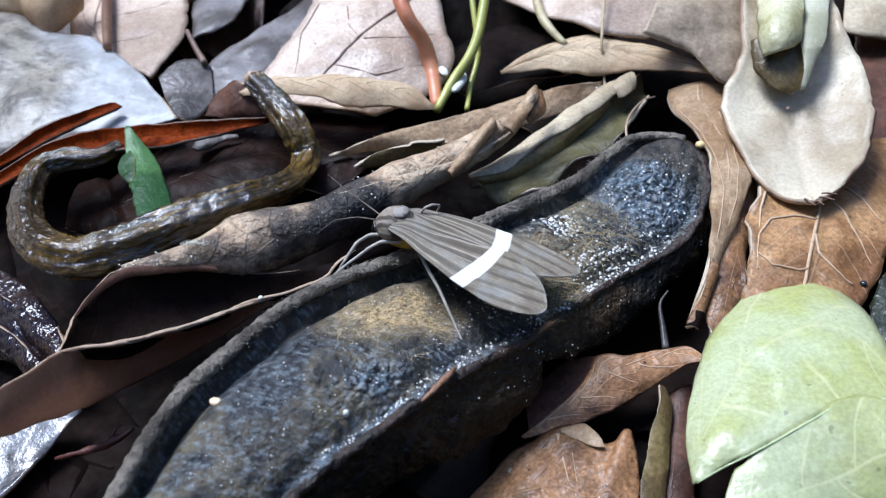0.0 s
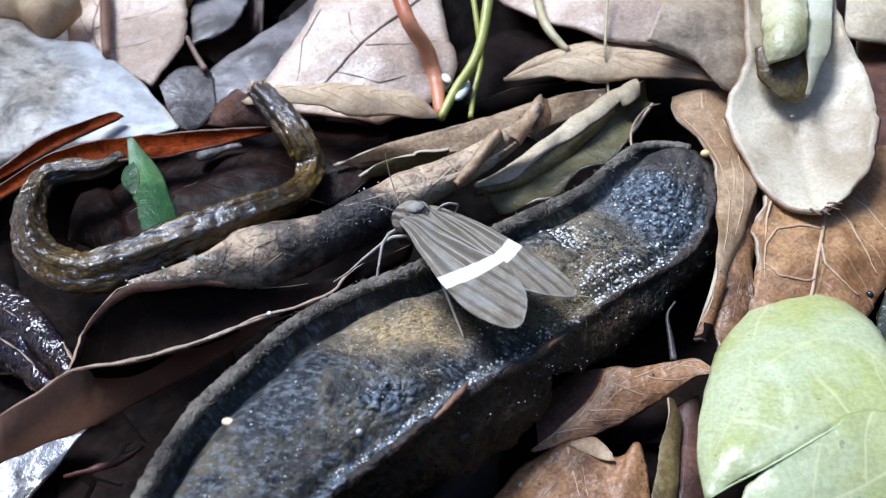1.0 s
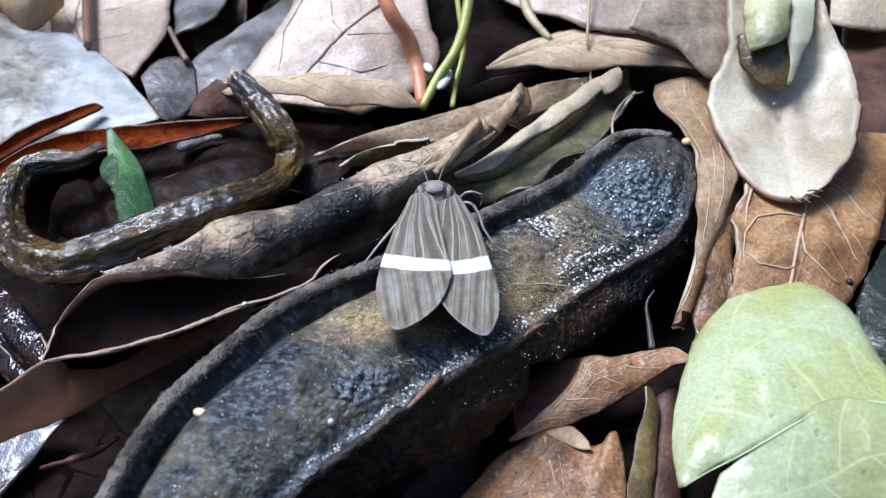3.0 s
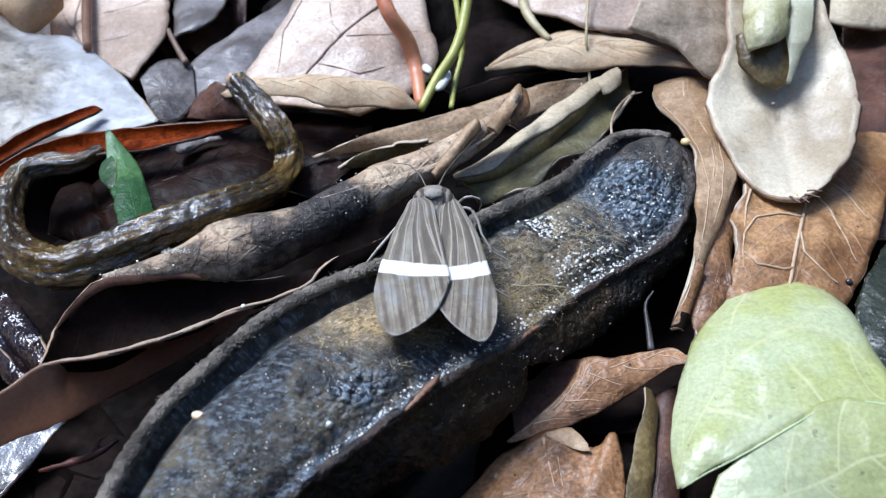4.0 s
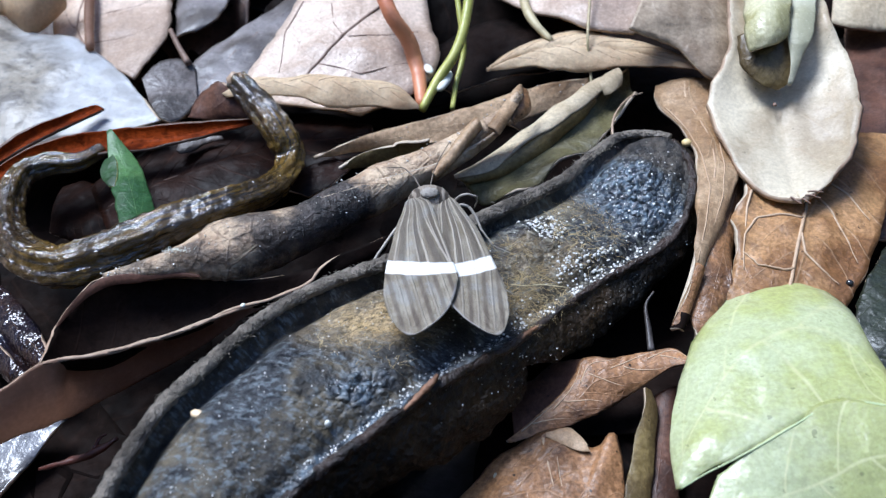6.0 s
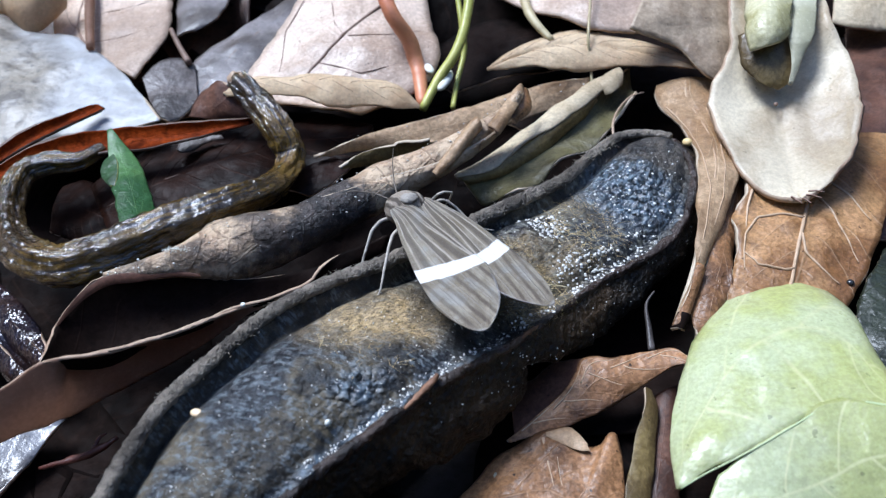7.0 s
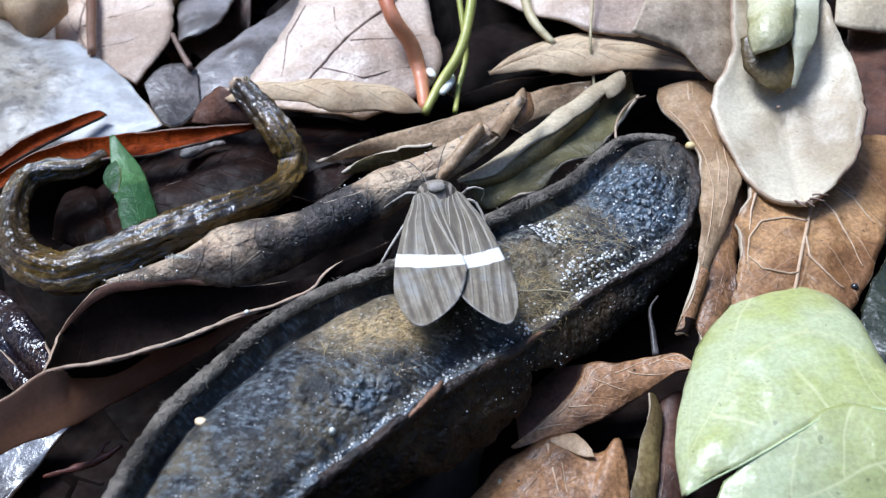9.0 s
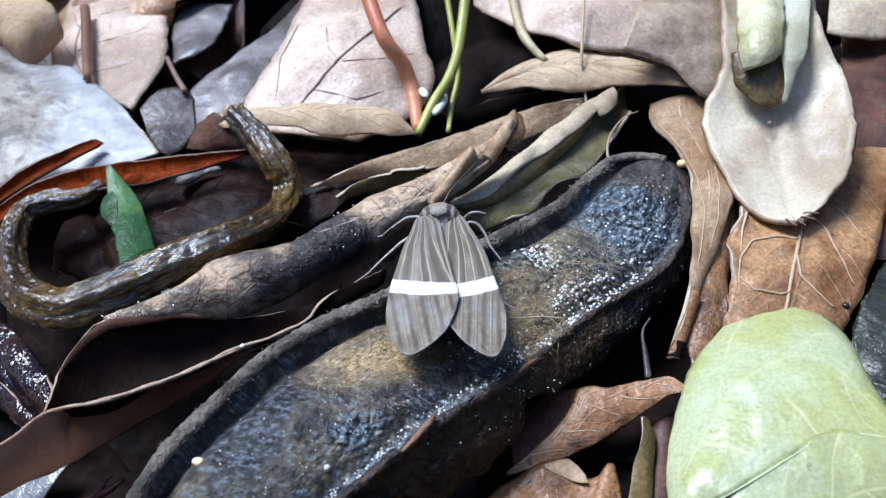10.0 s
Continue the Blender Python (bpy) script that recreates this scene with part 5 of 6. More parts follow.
# ---- seed pod ----
def seed_pod():
    """A flat legume pod: bulging wet face between two thick sutures, a waist between its two segments, and a dark flank."""
    upper = [(-20.4, 24.0, 10.6), (-19.4, 27.5, 11.0), (-17.8, 32.2, 11.0), (-15.3, 36.2, 10.6), (-12.3, 40.5, 10.0), (-8.7, 43.7, 9.4), (-5.4, 45.6, 9.0), (-1.5, 48.1, 8.6), (3.4, 51.8, 8.0), (6.8, 54.5, 7.4), (9.9, 57.1, 6.9), (12.1, 59.5, 7.0), (14.8, 61.8, 7.3), (17.4, 61.5, 7.9), (19.2, 60.5, 8.2)]
    lower = [(-12.4, 24.1, 8.4), (-9.5, 27.5, 8.8), (-6.3, 30.3, 9.0), (-3.6, 32.6, 9.0), (-1.2, 34.7, 8.9), (1.6, 37.0, 8.3), (4.2, 39.1, 7.6), (6.1, 41.0, 7.0), (9.2, 44.4, 6.0), (12.4, 47.2, 5.5), (15.7, 49.1, 5.7), (18.5, 51.5, 6.4), (20.1, 55.1, 7.2), (20.3, 58.2, 7.8), (19.4, 60.3, 8.1)]
    flank = [(-10.0, 25.4, 4.0), (-6.1, 29.9, 4.0), (-2.5, 32.1, 3.6), (1.0, 34.0, 3.4), (4.1, 36.8, 3.4), (5.4, 39.1, 4.0), (5.4, 40.0, 4.6), (6.9, 40.5, 4.4), (9.8, 42.5, 3.0), (12.8, 45.3, 2.6), (16.5, 48.7, 3.0), (19.6, 52.0, 4.0), (21.2, 56.3, 5.4), (21.6, 60.5, 6.0), (20.2, 61.9, 6.8)]
    nu, nv, nf = 380, 130, 26
    eu, el, ef = even(upper, nu), even(lower, nu), even(flank, nu)
    top = thing("seed_pod", (5, 45, 0), "flat blackish brown seed pod, wet and worn, with raised rims", "seed pod")
    face, side = [], []
    for i in range(nu):
        p, q, s = eu[i], el[i], ef[i]
        t = i / (nu - 1)
        w = (q - p).length
        d = (eu[min(i + 1, nu - 1)] - eu[max(i - 1, 0)]).normalized()
        nrm = (q - p).cross(d)
        nrm = nrm.normalized() if nrm.length > 1e-6 else Vector((0, 0, 1))
        if nrm.z < 0:
            nrm = -nrm
        swell = 0.9 * math.exp(-((t - 0.20) / 0.13) ** 2) + 0.75 * math.exp(-((t - 0.86) / 0.09) ** 2) + 0.35 * math.exp(-((t - 0.66) / 0.06) ** 2) - 0.35 * math.exp(-((t - 0.53) / 0.05) ** 2)
        row = []
        for j in range(nv):
            v = j / (nv - 1)
            c = p.lerp(q, v)
            dip = -(1.9 - 0.9 * t) * math.exp(-((v - 0.11) / 0.085) ** 2) - 0.5 * math.exp(-((v - 0.90) / 0.07) ** 2)
            lift = (swell * math.sin(math.pi * v) ** 1.3 * 1.5 + dip * min(1, w / 8))
            k = c * 0.28
            lift += 0.55 * noise.noise(Vector((k.x, k.y, 4.0))) + 0.14 * noise.noise(Vector((c.x * 0.9, c.y * 0.9, 9.0))) + 0.04 * noise.noise(Vector((c.x * 2.2, c.y * 2.2, 1.0)))
            grain = 0.16 * math.exp(-((t - 0.84) / 0.07) ** 2) + 0.24 * math.exp(-((t - 0.255) / 0.045) ** 2 - ((v - 0.76) / 0.13) ** 2) + 0.10 * math.exp(-((v - 0.93) / 0.05) ** 2) + 0.09 * math.exp(-((t - 0.66) / 0.04) ** 2) + 0.012
            lift += grain * (noise.noise(c * 3.2) + 0.7 * noise.noise(c * 6.0))
            lift *= min(1, w / 4)
            row.append(c + nrm * lift)
        face.append(row)
        row = []
        for j in range(nf):
            v = j / (nf - 1)
            c = q.lerp(s, v)
            out = Vector((0.5, -0.8, 0.15)).normalized()
            bulge = 0.9 * math.sin(math.pi * v) + 0.5 * noise.noise(c * 0.5) + 0.25 * noise.noise(c * 1.6) + 0.12 * noise.noise(c * 4)
            row.append(c + out * bulge * min(1, w / 5) * (0.2 + 0.8 * v) - Vector((0, 0, 0.1)))
        side.append(row)
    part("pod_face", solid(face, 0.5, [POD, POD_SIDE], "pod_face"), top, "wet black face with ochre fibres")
    part("pod_flank", solid(side, 0.4, [POD_SIDE, POD_SIDE], "pod_flank"), top, "dark rough flank")
    hairy = [p + Vector((0, 0, 0.25)) for p in eu[::12]] + [eu[-1] + Vector((0, 0, 0.25))]
    part("upper_suture", tube("upper_suture", hairy, [0.5, 0.5, 0.5, 0.48, 0.48, 0.55, 0.62, 0.58, 0.5, 0.4, 0.3], RIM, 20, 420, lumps=0.3, seed=8), top, "thick brown rim")
    low = [p + Vector((0, 0, 0.05)) for p in el[::15]] + [el[-1]]
    part("lower_suture", tube("lower_suture", low, [0.4, 0.4, 0.38, 0.35, 0.3, 0.3, 0.35, 0.35, 0.3], LOW_RIM, 12, 170, lumps=0.5, seed=2), top, "thin dark rim")
    part("torn_strip", tube("torn_strip", [(-2.9, 32.9, 9.35), (-2.1, 33.7, 9.5), (-1.2, 34.7, 9.6), (-0.8, 35.3, 9.6)], [0.1, 0.2, 0.24, 0.16], TORN, 8, 24, lumps=0.6, seed=4), top, "torn reddish strip")
    part("torn_strip", tube("torn_strip", [(4.6, 39.3, 7.7), (5.5, 40.3, 7.5), (6.4, 41.2, 7.2)], [0.1, 0.22, 0.06], TORN, 8, 24, lumps=0.6, seed=9), top, "torn orange strip")
    return top, face, side


pod, pod_face, pod_side = seed_pod()


def droplets_and_glints():
    """Fine water beads caught on the pod: two dense clusters near its waist, a row along each rim, the rest loose; the
    tiniest stand in for glints.
    """
    rng = random.Random(4)
    bm = bmesh.new()
    nu, nv = len(pod_face), len(pod_face[0])
    flat = [q for row in pod_face for q in row]
    sites = []
    for c, spread, count in ((Vector((7.6, 51.2, 6.8)), 0.85, 150), (Vector((6.3, 51.1, 6.8)), 0.6, 40), (Vector((10.3, 46.8, 6.0)), 1.1, 200), (Vector((12.9, 48.0, 5.9)), 0.9, 110), (Vector((15.4, 50.0, 6.2)), 0.8, 70), (Vector((8.6, 48.9, 6.4)), 2.4, 70), (Vector((15.2, 54.9, 7.0)), 2.2, 150), (Vector((6.2, 42.3, 6.8)), 1.0, 40), (Vector((1.6, 38.5, 8.0)), 2.2, 30), (Vector((-2.2, 34.2, 9.0)), 1.6, 25)):
        near = [q for q in flat if (q - c).length < spread * 2]
        for k in range(count):
            sites.append((rng.choice(near), (0.055 if spread < 1.2 else 0.025) + 0.13 * rng.random() ** 2.4))
    for k in range(45):
        sites.append((pod_face[int(rng.uniform(0.22, 0.52) * nu)][int(rng.gauss(0.20, 0.02) * nv)], 0.05 + 0.08 * rng.random() ** 2))
    # The next two sets are tiny beads added as glints of the wet skin.
    for k in range(420):
        sites.append((pod_face[int(rng.uniform(0.05, 0.55) * nu)][int(rng.uniform(0.2, 0.97) ** 0.7 * nv)], 0.03 + 0.05 * rng.random() ** 3))
    for k in range(520):
        sites.append((pod_face[int(rng.uniform(0.56, 0.86) * nu)][int(rng.uniform(0.12, 0.97) * nv)], 0.016 + 0.03 * rng.random() ** 2))
    for k in range(240):
        sites.append((pod_face[int(rng.uniform(0.12, 0.5) * nu)][int(min(0.99, rng.gauss(0.93, 0.025)) * nv)], 0.04 + 0.09 * rng.random() ** 2))
    for k in range(60):
        sites.append((pod_face[int(rng.uniform(0.1, 0.95) * nu)][int(rng.uniform(0.15, 0.95) * nv)], 0.04 + 0.06 * rng.random() ** 2))
    for k in range(60):
        sites.append((pod_side[int(min(0.98, max(0.02, rng.gauss(0.40, 0.06))) * nu)][int(rng.uniform(0.05, 0.8) * len(pod_side[0]))] + Vector((0.12, -0.2, -0.2)), 0.025 + 0.06 * rng.random() ** 2))
    for k in range(60):
        sites.append((pod_side[int(rng.uniform(0.52, 0.82) * nu)][int(rng.uniform(0.05, 0.9) * len(pod_side[0]))] + Vector((0.12, -0.2, -0.1)), 0.025 + 0.04 * rng.random() ** 2))
    bmesh.ops.create_icosphere(bm, subdivisions=1, radius=1.0)
    ball = [v.co.copy() for v in bm.verts]
    skin = [tuple(v.index for v in f.verts) for f in bm.faces]
    bm.free()
    verts, faces = [], []
    for p, r in sites:
        p = p + Vector((rng.uniform(-0.1, 0.1), rng.uniform(-0.1, 0.1), 0.26))
        base = len(verts)
        verts += [(p + Vector((c.x, c.y, 0.75 * c.z)) * r) * MM for c in ball]
        faces += [tuple(base + k for k in f) for f in skin]
    me = mesh_from("water_droplets", verts, faces, [WATER_GLINT])
    return tagged(new("water_droplets", me), "fine water beads and white glint specks on the pod", "water drops", kind="stuff")


droplets_and_glints()


def hairs(name, label, category, roots, mat, length, width, flat, seed, along=None):
    """Many short bent hairs, joined: each a three-sided tapering blade from its root."""
    rng = random.Random(seed)
    verts, faces = [], []
    for p in roots:
        a = rng.uniform(0, 6.283)
        d = Vector((math.cos(a), math.sin(a), rng.uniform(0.05, 0.5) if flat else rng.uniform(0.4, 1.6)))
        if along:
            d = Vector(along) * rng.choice((-1, 1)) + d * 0.5
        d.normalize()
        n = length * rng.uniform(0.5, 1.3)
        x = d.orthogonal().normalized() * width
        y = d.cross(x).normalized() * width
        base = len(verts)
        bend = Vector((rng.uniform(-0.3, 0.3), rng.uniform(-0.3, 0.3), -0.25 if flat else -0.1)) * n
        for s in range(3):
            f = s / 2
            c = p + d * n * f + bend * f * f
            k = 1 - 0.8 * f
            verts += [(c + x * k) * MM, (c + y * k) * MM, (c - (x + y) * k * 0.7) * MM]
        for s in range(2):
            for e in range(3):
                g = (e + 1) % 3
                faces.append((base + s * 3 + e, base + s * 3 + g, base + s * 3 + 3 + g, base + s * 3 + 3 + e))
    return tagged(new(name, mesh_from(name, verts, faces, [mat])), label, category, kind="stuff")


def pod_hairs():
    rng = random.Random(21)
    nu, nv = len(pod_face), len(pod_face[0])
    flat = [q for row in pod_face for q in row]
    roots = []
    for c, spread, count in ((Vector((4.4, 45.7, 7.5)), 2.0, 600), (Vector((6.4, 43.8, 7.0)), 2.0, 500), (Vector((10.6, 50.7, 6.4)), 2.0, 450), (Vector((-5.5, 38.7, 10.0)), 2.2, 160)):
        near = [q for q in flat if (q - c).length < spread * 1.6]
        roots += [rng.choice(near) + Vector((0, 0, 0.24)) for k in range(count)]
    hairs("pod_fibres", "short ochre fibres lying on the worn pod", "plant fibre", roots, FIBRE, 0.95, 0.019, True, 5)
    rim = even([(2.5, 51.1, 8.2), (6.8, 54.3, 7.6), (9.8, 56.7, 7.2), (12.0, 59.1, 7.3), (14.7, 61.4, 7.6)], 300)
    rim2 = even([(-17.6, 31.9, 11.5), (-15.1, 35.8, 11.1), (-12.1, 40.0, 10.5), (-8.6, 43.2, 9.9), (-5.3, 45.1, 9.5)], 260)
    fuzz = [p + Vector((rng.gauss(0, 0.28), rng.gauss(0, 0.28), rng.uniform(0.2, 0.55))) for p in rim * 4 + rim2 * 3]
    hairs("rim_fuzz", "brown fuzz along the pod's raised rim", "plant fuzz", fuzz, FUZZ, 0.27, 0.028, False, 6)
    tuft = [Vector((rng.gauss(-19.8, 0.45), rng.gauss(46.6, 0.12), rng.uniform(10.55, 10.8))) for k in range(70)]
    hairs("mould_tuft", "tiny white tuft of mould on the rolled leaf", "mould", tuft, WHITE_BIT, 0.3, 0.035, False, 8)
    moss = even([(-10.2, 51.6, 9.6), (-8.0, 52.1, 10.0), (-6.3, 52.9, 10.0), (-4.6, 53.8, 9.8)], 70)
    moss = [p + Vector((rng.gauss(0, 0.5), rng.gauss(0, 0.5), rng.uniform(-0.2, 0.3))) for p in moss]
    hairs("mould_hairs", "grey-blue mould hairs on the rolled leaf", "mould", moss, MOULD, 0.6, 0.012, True, 7)


pod_hairs()
stalk("straw_fibre", "single thin straw-coloured fibre lying across the pod", "plant fibre", [("shaft", [(4.6, 44.9, 7.55), (5.6, 44.7, 7.6), (7.1, 44.9, 7.4), (8.9, 44.8, 7.1)], [0.03, 0.045, 0.045, 0.03], STEM_PALE, dict(sides=6))])
pebble("cream_grain", "cream-coloured grain lying on the pod", "grain", (-15.4, 31.8, 11.2), 0.36, EGG_PALE, 0.5, 1.2, 70)
pebble("white_grain", "small white grain standing on the pod", "grain", (-7.5, 31.5, 10.15), 0.21, WHITE_BIT, 1.5)


def sparkles():
    """Tiny white specks added as glints on the wet stalk and on the nearest dry leaves."""
    rng = random.Random(9)
    verts, faces = [], []
    octa = [(1, 0, 0), (-1, 0, 0), (0, 1, 0), (0, -1, 0), (0, 0, 1), (0, 0, -1)]
    cut = [(0, 2, 4), (2, 1, 4), (1, 3, 4), (3, 0, 4), (2, 0, 5), (1, 2, 5), (3, 1, 5), (0, 3, 5)]
    for name, share, count in (("hooked_stalk", 0.2, 1500), ("rolled_leaf", 0.3, 260), ("fallen_leaf.013", 0.2, 40)):
        top = bpy.data.objects.get(name)
        if top is None:
            continue
        ob = top.children[0]
        spots = [(v.co + top.location, v.normal) for v in ob.data.vertices if v.normal.z > share]
        for k in range(count):
            p, d = rng.choice(spots)
            r = (0.045 + 0.10 * rng.random() ** 2.6) * MM
            base = len(verts)
            c = p + Vector((rng.uniform(-0.15, 0.15), rng.uniform(-0.15, 0.15), 0)) * MM + d * 0.05 * MM
            verts += [c + Vector(o) * r for o in octa]
            faces += [tuple(base + i for i in f) for f in cut]
    return tagged(new("fine_droplets", mesh_from("fine_droplets", verts, faces, [WATER_GLINT])), "tiny white specks added as glints on stalk and leaves", "water drops", kind="stuff")


sparkles()


# ---- moth ----
def wing_material(name, side):
    """Grey-brown scales, thin pale veins fanning from the base, one white band, darker streaks beyond it; side is -1 or 1."""
    n = Nodes(name)
    sep = n.put("ShaderNodeSeparateXYZ")
    n.link(n.put("ShaderNodeUVMap").outputs[0], sep.inputs[0])
    across, along = sep.outputs[0], sep.outputs[1]
    flat = n.put("ShaderNodeSeparateXYZ")
    n.link(n.coords("Object"), flat.inputs[0])
    out = n.math("MULTIPLY", flat.outputs[0], 1000.0 * side)
    back = n.math("MULTIPLY", flat.outputs[1], 1000.0)
    scales = n.noise(9000, 3, 0.7)
    soft = n.noise(600, 4, 0.6)
    combed = n.noise(1600, 4, 0.65, None, (1.0, 0.12, 1.0))
    wob = n.math("MULTIPLY", n.math("SUBTRACT", n.noise(450, 2), 0.5), 0.05)
    col = n.mix(n.ramp(soft, 0.38, 0.62), (0.185, 0.150, 0.096), (0.285, 0.245, 0.178))
    col = n.mix(n.ramp(combed, 0.42, 0.62, 0.0, 0.6), col, (0.125, 0.097, 0.071))
    col = n.mix(n.ramp(scales, 0.45, 0.75, 0.0, 0.45), col, (0.33, 0.305, 0.245))
    rubbed = n.noise(420, 4, 0.6)
    col = n.mix(n.ramp(rubbed, 0.52, 0.66, 0.0, 0.45), col, (0.30, 0.30, 0.285))
    col = n.mix(n.ramp(rubbed, 0.32, 0.46, 0.35, 0.0), col, (0.12, 0.085, 0.05))

    def lines(marks):
        """Thin lengthwise marks, each from one share of the width at the base to another at the tip."""
        found = None
        for c0, c1, wide in marks:
            at = n.math("ADD", n.math("MULTIPLY", along, c1 - c0), c0)
            d = n.math("ABSOLUTE", n.math("SUBTRACT", n.math("ADD", across, wob), at))
            one = n.ramp(d, wide * 0.4, wide * 1.2, 1.0, 0.0)
            found = one if found is None else n.math("MAXIMUM", found, one)
        return found

    vein = lines([(0.08, 0.14, 0.024), (0.20, 0.46, 0.020), (0.30, 0.66, 0.016), (0.40, 0.82, 0.024), (0.52, 1.36, 0.026), (0.66, 1.18, 0.018), (0.90, 1.02, 0.024)])
    shade = lines([(0.12, 0.32, 0.075), (0.34, 0.72, 0.06), (0.48, 1.08, 0.09), (0.80, 1.06, 0.07)])
    centre = n.math("ADD", n.math("ADD", n.math("MULTIPLY", out, 0.07), n.math("MULTIPLY", n.math("MULTIPLY", out, out), 0.045)), -6.36 if side < 0 else -6.46)
    ragged = n.math("MULTIPLY", n.math("SUBTRACT", n.noise(900, 3), 0.5), 0.22)
    off = n.math("ADD", n.math("SUBTRACT", back, centre), ragged)
    half = n.math("ADD", n.math("MULTIPLY", out, 0.035), 0.50)
    inner = n.ramp(off, 0.35, 0.6)
    outer = n.math("MULTIPLY", n.ramp(off, -0.75, -0.45, 1.0, 0.0), n.ramp(along, 0.90, 0.97, 1.0, 0.15))
    lane = n.math("ADD", n.math("SUBTRACT", out, n.math("MULTIPLY", back, 0.12)), n.math("MULTIPLY", wob, 3.0))
    row = n.math("ABSOLUTE", n.math("SUBTRACT", n.math("FRACT", n.math("DIVIDE", lane, 1.02)), 0.5))
    streak = n.ramp(row, 0.06, 0.24, 1.0, 0.0)
    ridge = n.ramp(row, 0.40, 0.48)
    col = n.mix(n.math("MULTIPLY", n.math("MULTIPLY", shade, inner), 0.7), col, (0.078, 0.060, 0.043))
    col = n.mix(n.math("MULTIPLY", n.math("MULTIPLY", vein, inner), n.ramp(rubbed, 0.38, 0.62, 0.75, 0.3)), col, (0.46, 0.40, 0.32))
    col = n.mix(n.math("MULTIPLY", n.math("MULTIPLY", streak, outer), n.ramp(rubbed, 0.38, 0.62, 0.95, 0.6)), col, (0.092, 0.069, 0.048))
    col = n.mix(n.math("MULTIPLY", n.math("MULTIPLY", ridge, outer), 0.25), col, (0.36, 0.32, 0.27))
    band = n.ramp(n.math("SUBTRACT", n.math("ABSOLUTE", off), half), -0.05, 0.09, 1.0, 0.0)
    col = n.mix(band, col, (0.80, 0.77, 0.70))
    fringe = n.math("MAXIMUM", n.ramp(along, 0.955, 0.985), n.math("MULTIPLY", n.ramp(across, 0.955, 0.985), n.ramp(along, 0.62, 0.68)))
    col = n.mix(n.math("MULTIPLY", fringe, 0.6), col, (0.37, 0.345, 0.32))
    b = n.bump(n.math("ADD", n.math("MULTIPLY", n.math("MULTIPLY", vein, inner), 0.8), n.math("ADD", scales, n.math("MULTIPLY", n.math("MULTIPLY", ridge, outer), 0.6))), 0.00009, 0.8)
    n.bsdf.inputs["Sheen Weight"].default_value = 0.12
    n.bsdf.inputs["Sheen Roughness"].default_value = 0.4
    return n.finish(col, 0.55, b, 0.3)


WING_LEFT, WING_RIGHT = wing_material("wing_grey_brown_left", -1), wing_material("wing_grey_brown_right", 1)
FUR = plain_material("moth_fur_grey_brown", (0.20, 0.168, 0.13), (0.09, 0.072, 0.055), 0.75, 2600, 0.00022, 0.2, (1.6, 0.22, 1))
FUR_PALE = plain_material("moth_fur_pale_grey", (0.34, 0.31, 0.265), (0.22, 0.195, 0.165), 0.75, 2600, 0.0002, 0.2)


def thorax_material():
    """Grey-brown fur combed backwards, with a dark stripe down each shoulder."""
    n = Nodes("moth_thorax")
    sep = n.put("ShaderNodeSeparateXYZ")
    n.link(n.coords("Object"), sep.inputs[0])
    hair = n.noise(2600, 5, 0.7, None, (1.6, 0.22, 1))
    x = n.math("ADD", n.math("ABSOLUTE", sep.outputs[0]), n.math("MULTIPLY", n.math("SUBTRACT", n.noise(900, 2), 0.5), 0.0006))
    stripe = n.ramp(n.math("ABSOLUTE", n.math("SUBTRACT", x, 0.00082)), 0.00010, 0.00024, 1.0, 0.0)
    rim = n.ramp(n.math("ABSOLUTE", n.math("SUBTRACT", x, 0.00132)), 0.00008, 0.0002, 1.0, 0.0)
    col = n.mix(n.ramp(hair, 0.35, 0.65), (0.22, 0.178, 0.132), (0.38, 0.325, 0.26))
    col = n.mix(n.math("MULTIPLY", n.math("MAXIMUM", stripe, rim), 0.85), col, (0.045, 0.034, 0.025))
    return n.finish(col, 0.75, n.bump(hair, 0.00025, 0.9), 0.2)


THORAX = thorax_material()
YELLOW = plain_material("moth_yellow", (0.62, 0.42, 0.06), (0.5, 0.30, 0.04), 0.6, 2000, 0.00015, 0.3)
LEG = plain_material("moth_leg_grey", (0.46, 0.415, 0.35), (0.32, 0.285, 0.24), 0.6, 2500, 0.0001, 0.3)
EYE_DARK = plain_material("moth_eye", (0.015, 0.013, 0.012), (0.02, 0.018, 0.016), 0.15, 2500, 0.00003, 0.6)


